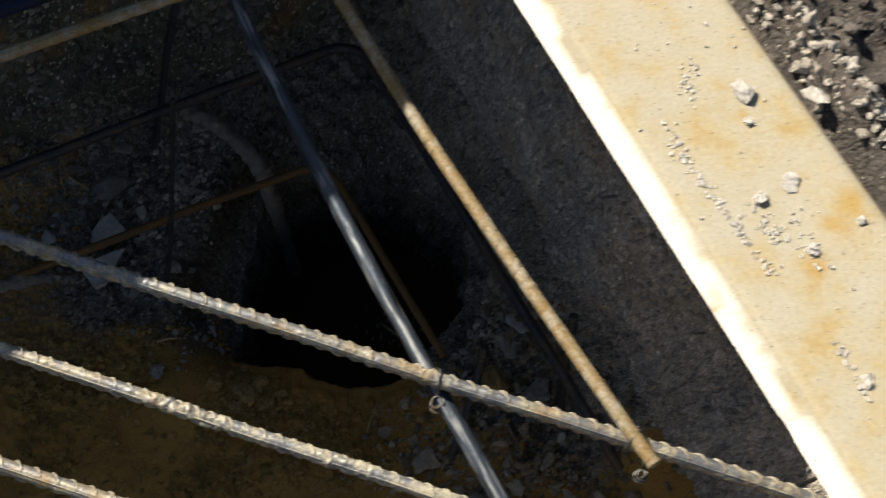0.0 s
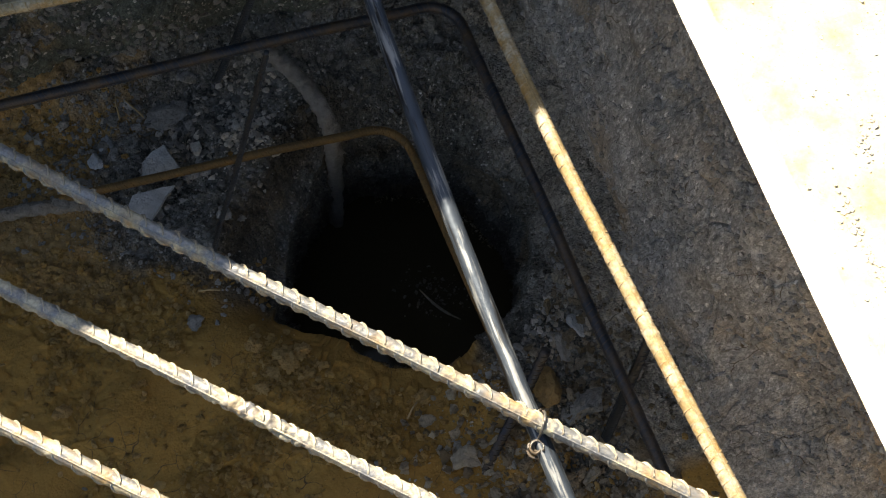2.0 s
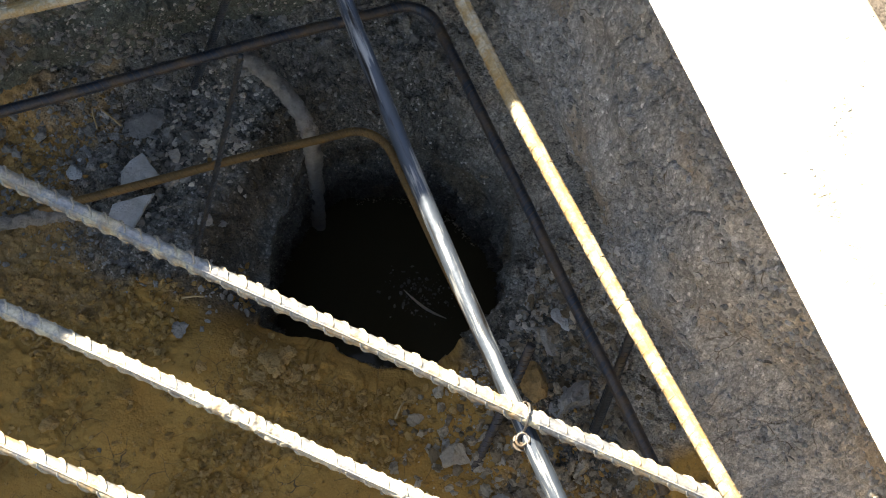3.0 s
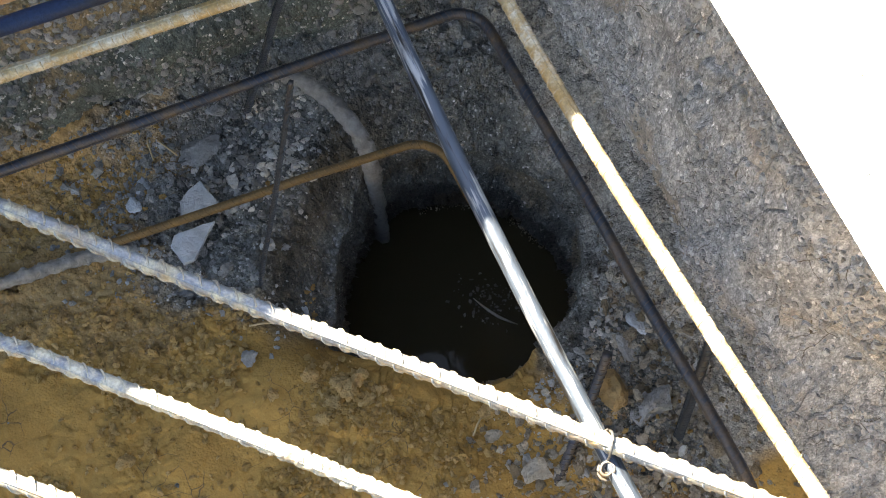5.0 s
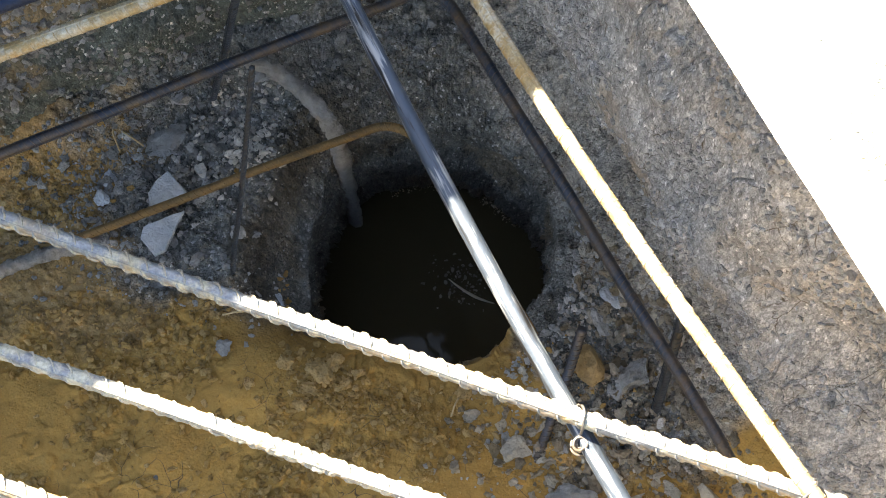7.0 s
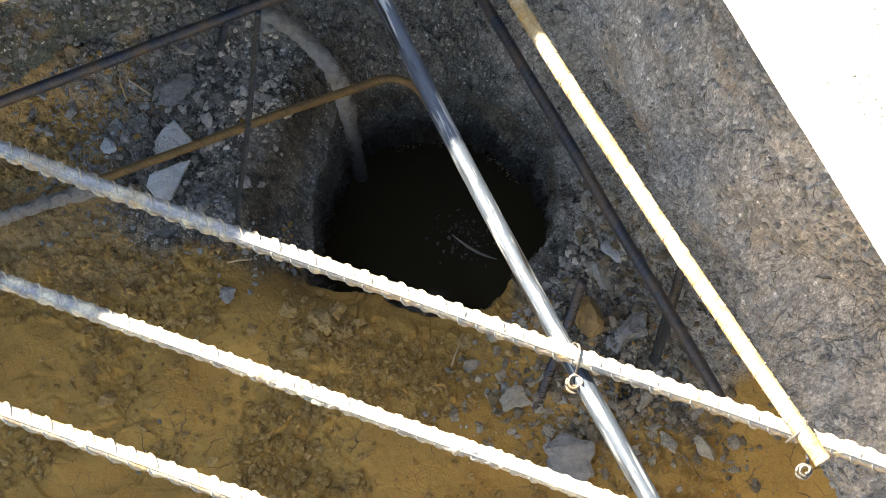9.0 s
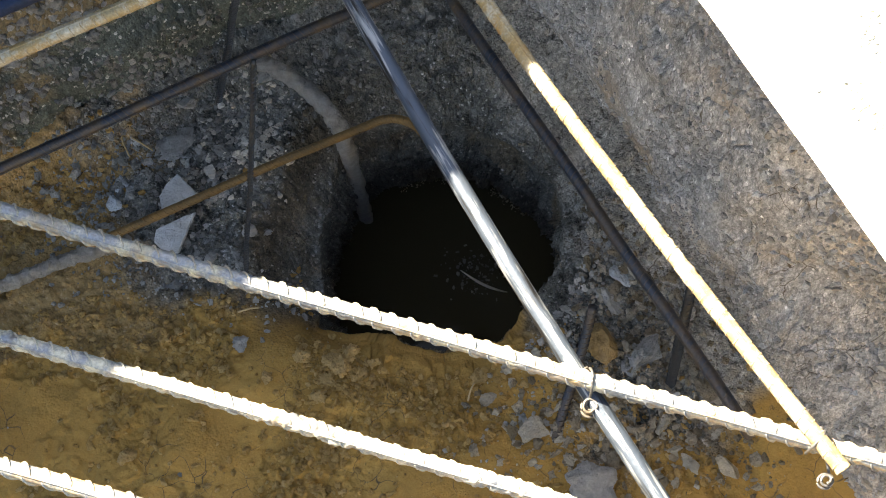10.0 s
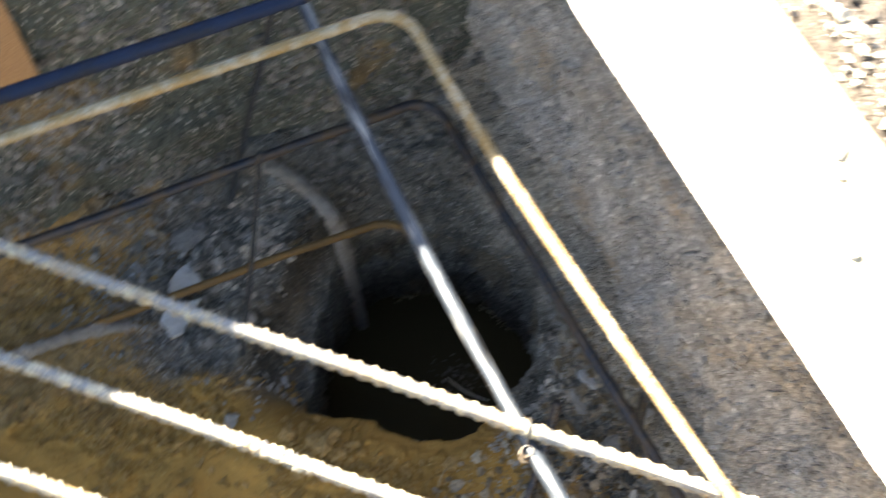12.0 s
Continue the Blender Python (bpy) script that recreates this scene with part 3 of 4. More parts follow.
def ground():
    ns = np.unique(np.round(np.concatenate([[-60, -25, -10, -6], np.arange(-4.24, 0.2, 0.08), np.arange(0.2, 0.8, 0.007), [0.9, 1.1, 1.5, 2.2, 4, 10, 25, 60]]), 4))
    ms = np.unique(np.round(np.concatenate([[-60, -25, -10, -5, -3, -2], np.arange(-1.28, -0.62, 0.08), np.arange(-0.62, 0.3, 0.008), np.arange(0.32, 0.8, 0.02), [0.9, 1.2, 2, 4, 10, 25, 60]]), 4))
    a, b = np.meshgrid(ns, ms, indexing="ij")
    n, m = a.ravel(), b.ravel()
    xy = plan(n, m)
    z = ground_z(n, m)
    faces = grid_faces(len(ns), len(ms))
    cn, cm = n[faces].mean(1), m[faces].mean(1)
    hole = (cn > -4.02) & (cn < 0.235) & (cm > -1.22) & (cm < 0.335)
    ob = mesh_object("ground", np.column_stack([xy, z]), faces[~hole], M_TOP)
    tagged(ob, "dark gravelly building site soil round the trench", "ground", kind="structure")


ground()


# ---- concrete kerb ----
KERB_Z = 0.590
STAINS = [(0.3712, -0.2347, 0.012), (0.3525, -0.2691, 0.011), (0.2796, -0.2888, 0.010), (0.3202, -0.139, 0.013), (0.3868, -0.2191, 0.014)]


def kerb():
    n0, n1, z0, z1 = 0.131, 0.272, TOP_Z, KERB_Z
    ms = fine_range(-0.6, 0.35, 0.004, -1.4, 1.4, 0.05)
    prof = [(n0, z0), (n0 + 0.0012, z0 + 0.0010), (n0 + 0.006, z0 + 0.0068), (n0 + 0.0105, z0 + 0.0122), (n0 + 0.0145, z1 - 0.0022), (n0 + 0.0165, z1 - 0.0004)]
    prof += [(t, z1) for t in np.linspace(n0 + 0.020, n1 - 0.012, 20)] + [(n1 - 0.005, z1), (n1 - 0.001, z1 - 0.003), (n1, z1 - 0.010), (n1, z0 + 0.005), (n1, z0)]
    rows = []
    for m in ms:
        for n, z in prof:
            rows.append((n, m, z))
    rows = np.array(rows)
    p = np.column_stack([plan(rows[:, 0], rows[:, 1]), rows[:, 2]])
    dn = 0.0003 * fractal(p, 30, 3, 90)
    dz = 0.0004 * fractal(p, 20, 4, 92) * (rows[:, 2] > z1 - 0.004)
    bite = np.exp(-(((rows[:, 0] - n0) / 0.006) ** 2)) * smooth01(value_noise(p, 40, 94), 0.55, 0.9) * 0.003
    p = np.column_stack([plan(rows[:, 0] + dn * (rows[:, 0] < n0 + 0.01) + bite, rows[:, 1]), rows[:, 2] + dz - bite])
    nu, nv = len(ms), len(prof)
    faces = grid_faces(nu, nv)[:, ::-1].tolist()
    faces += [[i * nv, (i + 1) * nv, (i + 1) * nv + nv - 1, i * nv + nv - 1][::-1] for i in range(nu - 1)]
    faces += [list(range(nv)), list(range((nu - 1) * nv, nu * nv))[::-1]]
    ob = mesh_object("concrete_kerb", p, faces, M_KERB)
    set_clay(ob, smooth01(rows[:, 0] - n0 + 0.003 * fractal(p, 40, 3, 96), 0.0100, 0.0125))
    stain = np.zeros(len(p))
    for sx, sy, w in STAINS:
        q = np.hypot(p[:, 0] - sx, p[:, 1] - sy) / w
        stain = np.maximum(stain, np.exp(-q * q) * smooth01(fractal(p, 60, 3, 97), -0.5, 0.3))
    at = ob.data.attributes.new("stain", "FLOAT", "POINT")
    at.data.foreach_set("value", stain)
    tagged(ob, "pale concrete kerb with ochre clay stains along the trench edge", "kerb", kind="structure")


kerb()


# ---- bars ----
def bend_path(points, radius, step):
    """A polyline with rounded bends, as evenly spaced places."""
    pts = [Vector(p) for p in points]
    path = [pts[0]]
    for i in range(1, len(pts) - 1):
        a, b, c = pts[i - 1], pts[i], pts[i + 1]
        u, w = (a - b).normalized(), (c - b).normalized()
        half = u.angle(w) / 2
        if half > radians(88):
            path.append(b)
            continue
        t = radius / math.tan(half)
        centre = b + (u + w).normalized() * (radius / math.sin(half))
        s, e = b + u * t - centre, b + w * t - centre
        for k in range(25):
            f = k / 24
            d = (s.normalized().slerp(e.normalized(), f)) * radius
            path.append(centre + d)
    path.append(pts[-1])
    path = np.array([tuple(p) for p in path])
    s = np.concatenate([[0], np.cumsum(np.linalg.norm(np.diff(path, axis=0), axis=1))])
    q = np.linspace(0, s[-1], max(3, int(s[-1] / step)))
    return np.column_stack([np.interp(q, s, path[:, k]) for k in range(3)]), q


def sweep(path, radius_at, sides, up=(0, 0, 1)):
    """A tube along a path; radius_at gives the radii of ring i at all its angles."""
    tan = np.gradient(path, axis=0)
    tan /= np.linalg.norm(tan, axis=1)[:, None]
    ref = np.array(up, float)
    if abs(tan[0] @ ref) > 0.9:
        ref = np.array([0.0, 1.0, 0.0])
    side = np.cross(tan, ref)
    side /= np.linalg.norm(side, axis=1)[:, None]
    top = np.cross(side, tan)
    ang = np.linspace(0, 2 * np.pi, sides, endpoint=False)
    rad = radius_at(ang)
    ring = path[:, None, :] + rad[..., None] * (np.cos(ang)[None, :, None] * side[:, None, :] + np.sin(ang)[None, :, None] * top[:, None, :])
    n = len(path)
    verts = ring.reshape(-1, 3)
    ids = np.arange(n * sides).reshape(n, sides)
    nxt = np.roll(ids, -1, 1)
    faces = np.stack([ids[:-1], nxt[:-1], nxt[1:], ids[1:]], -1).reshape(-1, 4).tolist()
    faces += [ids[0, ::-1].tolist(), ids[-1].tolist()]
    return verts, faces


def bar_frames(path, up=(0, 0, 1)):
    tan = np.gradient(path, axis=0)
    tan /= np.linalg.norm(tan, axis=1)[:, None]
    ref = np.array(up, float)
    if abs(tan[0] @ ref) > 0.9:
        ref = np.array([0.0, 1.0, 0.0])
    side = np.cross(tan, ref)
    side /= np.linalg.norm(side, axis=1)[:, None]
    return tan, side, np.cross(side, tan)


def rib_mesh(radius, height, width, lean, mat, seed):
    """One crescent rib over half the bar's round: it leans along the bar, thins out at its ends and is a little chipped. Local x runs along the bar."""
    segs, verts, faces = 12, [], []
    g = np.random.default_rng(seed)
    for i in range(segs + 1):
        a = radians(10 + 160 * i / segs)
        h = height * max(0.04, math.sin((a - radians(10)) / radians(160) * math.pi)) ** 0.7 * g.uniform(0.78, 1.18)
        x = lean * math.cos(a) + g.normal() * width * 0.06
        for dx, r in ((-width * 0.5, radius - 0.0003), (-width * 0.24, radius + h * 0.9), (width * 0.06, radius + h), (width * 0.30, radius - 0.0003)):
            verts.append((x + dx, r * math.cos(a), r * math.sin(a)))
    for i in range(segs):
        for k in range(3):
            p = i * 4 + k
            faces.append((p, p + 1, p + 5, p + 4))
    for i in (0, segs):
        faces.append((i * 4 + 3, i * 4 + 2, i * 4 + 1, i * 4) if i else (0, 1, 2, 3))
    me = bpy.data.meshes.new("rib")
    me.from_pydata(verts, [], faces)
    me.materials.append(mat)
    me.update()
    return me


def ribbed_bar(name, label, category, group, points, mat, radius, pitch, height, bend=0.03, lean=0.35, crust=0.0, seed=0, width=0.0027, roll=0.0):
    """A deformed reinforcing bar: a shaft, two long ribs, and crescent ribs across each half. roll turns the ribs about the bar, in degrees."""
    path, s = bend_path(points, bend, 0.003 if not crust else 0.0012)
    wob = np.column_stack([value_noise(np.column_stack([s, 0 * s, 0 * s + seed + k]), 9, 3 + k) for k in range(3)]) * 0.0008
    path = path + wob
    bar = tagged(new(name), label, category, group)

    def radii(ang):
        r = np.full((len(s), len(ang)), radius)
        p = np.stack(np.broadcast_arrays(s[:, None], radius * np.cos(ang)[None, :], radius * np.sin(ang)[None, :] + seed), -1).reshape(-1, 3)
        if not crust:
            return r + (0.00015 * value_noise(p, 200, seed)).reshape(r.shape)
        thick = smooth01(value_noise(p, 45, seed + 3), -0.35, 0.45)
        return r + (crust * thick * np.clip(fractal(p, 260, 3, seed), -0.4, 1.2)).reshape(r.shape)

    v, f = sweep(path, radii, 24)
    mesh_object("shaft", v, f, mat, bar)
    tan, side, top = bar_frames(path)
    c, d = math.cos(radians(roll)), math.sin(radians(roll))
    side, top = c * side + d * top, c * top - d * side
    for sign in (1, -1):
        line = path + sign * side * radius
        v, f = sweep(line, lambda ang: np.broadcast_to(0.0004 + 0.0003 * np.abs(np.cos(ang)), (len(line), len(ang))), 6)
        mesh_object("long_rib", v, f, mat, bar)
    shapes = [rib_mesh(radius, height * (0.85 + 0.07 * k), width * (0.9 + 0.05 * k), lean * pitch, mat, seed * 10 + k) for k in range(5)]
    count = int(s[-1] / pitch)
    for half in (1, -1):
        for k in range(count):
            at = (k + (0.5 if half > 0 else 1.0)) * pitch
            if at > s[-1] - 0.003:
                continue
            i = int(np.searchsorted(s, at).clip(0, len(s) - 1))
            t, sd, tp = tan[i], side[i] * half, top[i] * half
            ob = new("rib", shapes[(k * 7 + seed) % 5])
            ob.parent = bar
            m = Matrix.Identity(4)
            for row in range(3):
                m[row][0], m[row][1], m[row][2], m[row][3] = t[row], sd[row], tp[row], path[i][row]
            ob.matrix_local = m @ pose(0, 0, 0, ((k * 37 + seed * 11) % 7 - 3) * 1.2)
    return bar


def smooth_bar(points, radius, bend=0.03, sides=20, step=0.004, rough=0.0, seed=0):
    path, s = bend_path(points, bend, step)

    def radii(ang):
        p = np.stack(np.broadcast_arrays(s[:, None], radius * np.cos(ang)[None, :], radius * np.sin(ang)[None, :] + seed), -1).reshape(-1, 3)
        return radius + (rough * fractal(p, 120, 3, seed)).reshape(len(s), len(ang))

    return sweep(path, radii, sides)


def bowed(a, b, c, lo, hi, start, end, z, by_y=False, count=40):
    """A slightly bowed bar: one plan axis as a quadratic of the other between lo and hi, straight on past them."""
    out = []
    for t in np.linspace(start, end, count):
        k = min(max(t, lo), hi)
        v = a * k * k + b * k + c + (2 * a * k + b) * (t - k)
        out.append((v, t, z) if by_y else (t, v, z))
    return out


def along(c, d, z, a, b):
    return [(c[0] + d[0] * a, c[1] + d[1] * a, z), (c[0] + d[0] * b, c[1] + d[1] * b, z)]


BAR_Z = 0.478
LONG = "long bars over the trench"
ribbed_bar("reinforcing_bar", "long ribbed steel bar tied across the trench", "rebar", LONG, bowed(0.0028, -0.3597, -0.2706, -0.45, 0.35, -0.74, 0.50, BAR_Z), M_BAR, 0.0056, 0.0135, 0.0016, crust=0.0006, seed=1, lean=0.45, width=0.0024, roll=55)
ribbed_bar("reinforcing_bar", "long ribbed steel bar crusted with cement dust", "rebar", LONG, bowed(-0.0212, -0.3572, -0.3600, -0.45, 0.3, -0.78, 0.51, BAR_Z), M_BAR_DUST, 0.0053, 0.0130, 0.0011, crust=0.0020, seed=2, lean=0.45, width=0.0024, roll=52)
ribbed_bar("reinforcing_bar", "long ribbed steel bar with light ochre rust", "rebar", LONG, bowed(-0.0413, -0.3534, -0.4424, -0.45, 0.25, -0.88, 0.55, BAR_Z), M_BAR, 0.0055, 0.0145, 0.0014, crust=0.0008, seed=3, lean=0.45, width=0.0022, roll=65)


def round_bar(label, points, radius, mat, seed):
    """A plain round bar with its sawn end."""
    bar = tagged(new("smooth_bar"), label, "steel bar")
    v, f = smooth_bar(points, radius, rough=0.0001, seed=seed)
    mesh_object("shaft", v, f, mat, bar)
    p, q = np.array(points[0]), np.array(points[1])
    d = (p - q) / np.linalg.norm(p - q)
    path = p + d * np.array([-0.001, 0.0004, 0.0016, 0.0022])[:, None]
    rad = radius * np.array([1.0, 1.01, 0.97, 0.82])
    v, f = sweep(path, lambda ang: np.repeat(rad[:, None], len(ang), 1), 20)
    mesh_object("cut_end", v, f, M_BAR_DARK, bar)


round_bar("smooth grey round steel bar with dark scuffs", bowed(0.1142, -0.4492, -0.0551, -0.6, 0.12, 0.115, -0.985, 0.4655, True), 0.0066, M_SMOOTH, 4)

r_leg = bowed(0.1296, -0.5195, 0.0349, -0.38, 0.09, -0.376, 0.089, 0.4905, True, 24)
r_corner = np.array(r_leg[-1][:2])
r_leg = [q for q in r_leg if q[1] < 0.03]
rb_left = r_corner + np.array((-0.920, -0.391)) * 0.75
STIRRUPS = "bent stirrups in the trench"
ribbed_bar("stirrup", "bent ribbed steel stirrup with yellow-brown rust, on the long bars", "stirrup", STIRRUPS, r_leg + [(*r_corner, 0.4905), (*rb_left, 0.4905)], M_BAR_RUST, 0.0055, 0.0090, 0.00045, lean=0.12, bend=0.035, crust=0.0005, seed=5, width=0.0017, roll=90)

ribbed_bar("stirrup", "bent dark ribbed steel stirrup low in the trench", "stirrup", STIRRUPS, [(0.288, -0.262, 0.080), (0.270, -0.234, 0.098), (0.004, 0.274, 0.10), (-0.589, 0.006, 0.10)], M_BAR_DARK, 0.0058, 0.0072, 0.0003, bend=0.04, crust=0.0003, seed=6, width=0.0022, roll=35)
ribbed_bar("stirrup", "bent orange-rusted steel stirrup over the bored hole", "stirrup", STIRRUPS, [(0.108, -0.096, -0.02), (-0.038, 0.160, 0.0), (-0.20, 0.098, -0.008), (-0.42, 0.026, -0.045)], M_BAR_ORANGE, 0.0046, 0.0085, 0.0007, bend=0.045, crust=0.0004, seed=7, width=0.002, roll=40)
for pts, mat, rad, lab in (
    ([(-0.118, 0.170, 0.50), (-0.285, 0.217, -0.12)], M_BAR_BLACK, 0.0036, "upright dark ribbed steel bar by the soil bank"),
    ([(-0.158, 0.042, 0.325), (-0.237, -0.007, -0.085)], M_BAR_BLACK, 0.0025, "thin upright dark steel bar beside the bored hole"),
    ([(0.246, -0.106, 0.125), (0.2385, -0.143, 0.060), (0.240, -0.172, -0.07)], M_BAR_BLACK, 0.0050, "short dark ribbed steel bar tied to a stirrup"),
    ([(0.154, -0.104, 0.030), (0.141, -0.141, -0.018), (0.104, -0.232, -0.066)], M_BAR_DARK, 0.0052, "short dark brown ribbed steel stub stuck in rubble"),
):
    ribbed_bar("upright_bar", lab, "rebar", "upright bars in the trench", pts, mat, rad, 0.0066, 0.0010, seed=8, width=0.0022, roll=50, bend=0.1)

round_bar("blue-black smooth round steel bar above the soil bank", along((-0.280, -0.011), (0.915, 0.403), 0.528, 0.205, -0.6), 0.0068, M_BLUE, 9)


# ---- loose stones ----
def unit_ball(level):
    bm = bmesh.new()
    bmesh.ops.create_icosphere(bm, subdivisions=level, radius=1.0)
    bm.verts.ensure_lookup_table()
    vs = np.array([tuple(q.co) for q in bm.verts])
    fs = np.array([[q.index for q in fc.verts] for fc in bm.faces])
    bm.free()
    return vs, fs


BALLS = {1: unit_ball(1), 2: unit_ball(2), 3: unit_ball(3), 4: unit_ball(4)}
rng = np.random.default_rng(7)


def chunk(level, size, cuts=7, rough=0.12, seed=None, grain=2.2):
    """A broken lump: a ball cut by random planes, roughened, scaled to size (half axes) and turned."""
    g = rng if seed is None else np.random.default_rng(seed)
    vs, fs = BALLS[level]
    p = vs.copy()
    for _ in range(cuts):
        d = g.normal(size=3)
        d /= np.linalg.norm(d)
        off = g.uniform(0.38, 0.80)
        over = np.maximum(p @ d - off, 0)
        p = p - over[:, None] * d
    p = p * (1 + rough * fractal(p + g.uniform(-50, 50, 3), grain, 3, 5))[:, None]
    p = p * np.asarray(size)
    a = g.uniform(0, 2 * np.pi)
    c, s = math.cos(a), math.sin(a)
    return p @ np.array([[c, s, 0], [-s, c, 0], [0, 0, 1]]), fs


def tumble(p):
    q = rng.normal(size=4)
    w, x, y, z = q / np.linalg.norm(q)
    r = np.array([[1 - 2 * (y * y + z * z), 2 * (x * y - z * w), 2 * (x * z + y * w)], [2 * (x * y + z * w), 1 - 2 * (x * x + z * z), 2 * (y * z - x * w)], [2 * (x * z - y * w), 2 * (y * z + x * w), 1 - 2 * (x * x + y * y)]])
    return p @ r.T


SHAPES = {}


def broken(level):
    """One of eighty broken shapes of about unit size."""
    if level not in SHAPES:
        SHAPES[level] = [chunk(level, (1.0, 0.92, 0.72), 9, 0.34, grain=3.0) for _ in range(80)]
    return SHAPES[level][rng.integers(80)]


def floor_at(x, y):
    return float(floor_z(np.array([x]), np.array([y]))[0])


def stone(name, label, x, y, half, mat, z=None, sink=0.35, seed=0, level=4, cuts=10, rough=0.10, turn=None, group=""):
    p, fs = chunk(level, half, cuts, rough, seed)
    if turn is not None:
        c, s = math.cos(radians(turn)), math.sin(radians(turn))
        p = p @ np.array([[c, s, 0], [-s, c, 0], [0, 0, 1]])
    base = floor_at(x, y) if z is None else z
    ob = mesh_object(name, p - (0, 0, p[:, 2].min()), fs, mat, smooth=False)
    ob.location = (x, y, base - sink * half[2])
    return tagged(ob, label, "stone" if name != "clod" else "clod", group)


def scatter(name, label, places, sizes, mat, level_big=2, lift=0.2, flat=0.75):
    """A spread of loose lumps too many to count, in one mesh."""
    vs_all, fs_all, base = [], [], 0
    for (x, y, z), s in zip(places, sizes):
        p, fs = broken(level_big if s > 0.0038 else 1)
        p = p * (s * rng.uniform(0.7, 1.35, 3))
        p = tumble(p) * (1, 1, flat)
        vs_all.append(p + (x, y, z + lift * s))
        fs_all.append(fs + base)
        base += len(p)
    ob = mesh_object(name, np.concatenate(vs_all), np.concatenate(fs_all), mat, smooth=False)
    return tagged(ob, label, "gravel", kind="stuff")


def patch(count, cx, cy, sx, sy, turn=0.0):
    q = rng.normal(size=(count, 2)) * (sx, sy)
    c, s = math.cos(radians(turn)), math.sin(radians(turn))
    return np.column_stack([cx + q[:, 0] * c - q[:, 1] * s, cy + q[:, 0] * s + q[:, 1] * c])


def lay(xy, clear=0.006):
    """The places of a patch that lie on the trench floor, clear of the hole and the walls."""
    n, m = xy @ N, xy @ MM
    d = np.hypot(*(xy - HOLE).T)
    ok = (n < 0.25) & (m < 0.335) & (d > 0.163 + clear) & (n > -1.0) & (m > -0.8)
    xy = xy[ok]
    return np.column_stack([xy, floor_z(xy[:, 0], xy[:, 1])])


def sizes(count, lo, hi, power=2.6):
    return lo + (hi - lo) * rng.random(count) ** power


grey = np.concatenate([
    lay(patch(1900, -0.36, 0.13, 0.07, 0.06, 20)),
    lay(patch(900, -0.24, 0.14, 0.05, 0.06, 10), 0.045),
    lay(patch(260, -0.36, 0.02, 0.05, 0.03, -18)),
    lay(patch(700, -0.10, 0.26, 0.16, 0.03, 25)),
    lay(np.column_stack([rng.uniform(-0.7, 0.4, 120), rng.uniform(-0.45, 0.3, 120)])),
])
scatter("grey_rubble", "loose grey rubble and grit on the trench bottom", grey, sizes(len(grey), 0.0009, 0.0050, 2.6), M_GREY)
rubble = np.concatenate([
    lay(patch(190, -0.37, 0.12, 0.06, 0.05, 20), 0.012),
    lay(patch(60, -0.27, 0.11, 0.03, 0.04, 20), 0.03),
    lay(patch(150, -0.15, 0.28, 0.12, 0.02, 25), 0.012),
    lay(patch(25, -0.33, 0.02, 0.05, 0.02, -18), 0.012),
    lay(patch(120, -0.02, 0.285, 0.16, 0.02, 25), 0.012),
])
scatter("rubble", "broken grey rubble pieces heaped on the trench bottom", rubble, sizes(len(rubble), 0.0024, 0.0092, 2.4), M_GREY, level_big=3, lift=0.30)
brown = np.concatenate([
    lay(patch(1200, 0.20, -0.08, 0.035, 0.10, 28)),
    lay(patch(650, 0.13, -0.19, 0.050, 0.04, 0)),
    lay(patch(200, 0.24, -0.24, 0.05, 0.04, 0)),
    lay(patch(350, 0.255, -0.13, 0.012, 0.11, 25)),
])
scatter("brown_rubble", "crumbled grey-brown earth between the hole and the kerb side bank", brown, sizes(len(brown), 0.0010, 0.0065, 2.6), M_BROWN)
brown = np.concatenate([
    lay(patch(230, 0.205, -0.10, 0.035, 0.09, 28), 0.010),
    lay(patch(90, 0.13, -0.195, 0.050, 0.030, -10), 0.010),
    lay(patch(35, 0.25, -0.22, 0.04, 0.03), 0.010),
])
scatter("brown_rubble", "broken grey-brown lumps heaped beside the bored hole", brown, sizes(len(brown), 0.0028, 0.0105, 2.2), M_BROWN, level_big=3, lift=0.40)
pale = np.concatenate([lay(patch(480, -0.228, 0.160, 0.020, 0.032, 10), 0.03), lay(patch(60, -0.298, 0.125, 0.014, 0.012)), lay(patch(50, -0.19, 0.23, 0.03, 0.015, 20)), lay(patch(40, 0.17, -0.03, 0.02, 0.03))])
arc = rng.uniform(radians(-62), radians(25), 420)
far_out = 0.166 + np.abs(rng.normal(0, 0.016, 420))
rim_bits = lay(np.column_stack([HOLE[0] + far_out * np.cos(arc), HOLE[1] + far_out * np.sin(arc)]), 0.0)
scatter("rim_grit", "pale grey grit along the rim of the bored hole", rim_bits, sizes(len(rim_bits), 0.001, 0.0058, 2.4), M_ROCK)
strewn = np.concatenate([lay(patch(45, -0.27, -0.03, 0.05, 0.02, -15)), lay(patch(40, -0.20, -0.03, 0.02, 0.02)), lay(patch(60, 0.09, -0.21, 0.05, 0.03))])
scatter("strewn_grit", "grey grit strewn on ochre clay near the hole", strewn, sizes(len(strewn), 0.0015, 0.0062, 1.8), M_ROCK)
scatter("mortar_grit", "pale mortar bits strewn beside the hose", pale, sizes(len(pale), 0.0012, 0.006, 1.8), M_PALE)
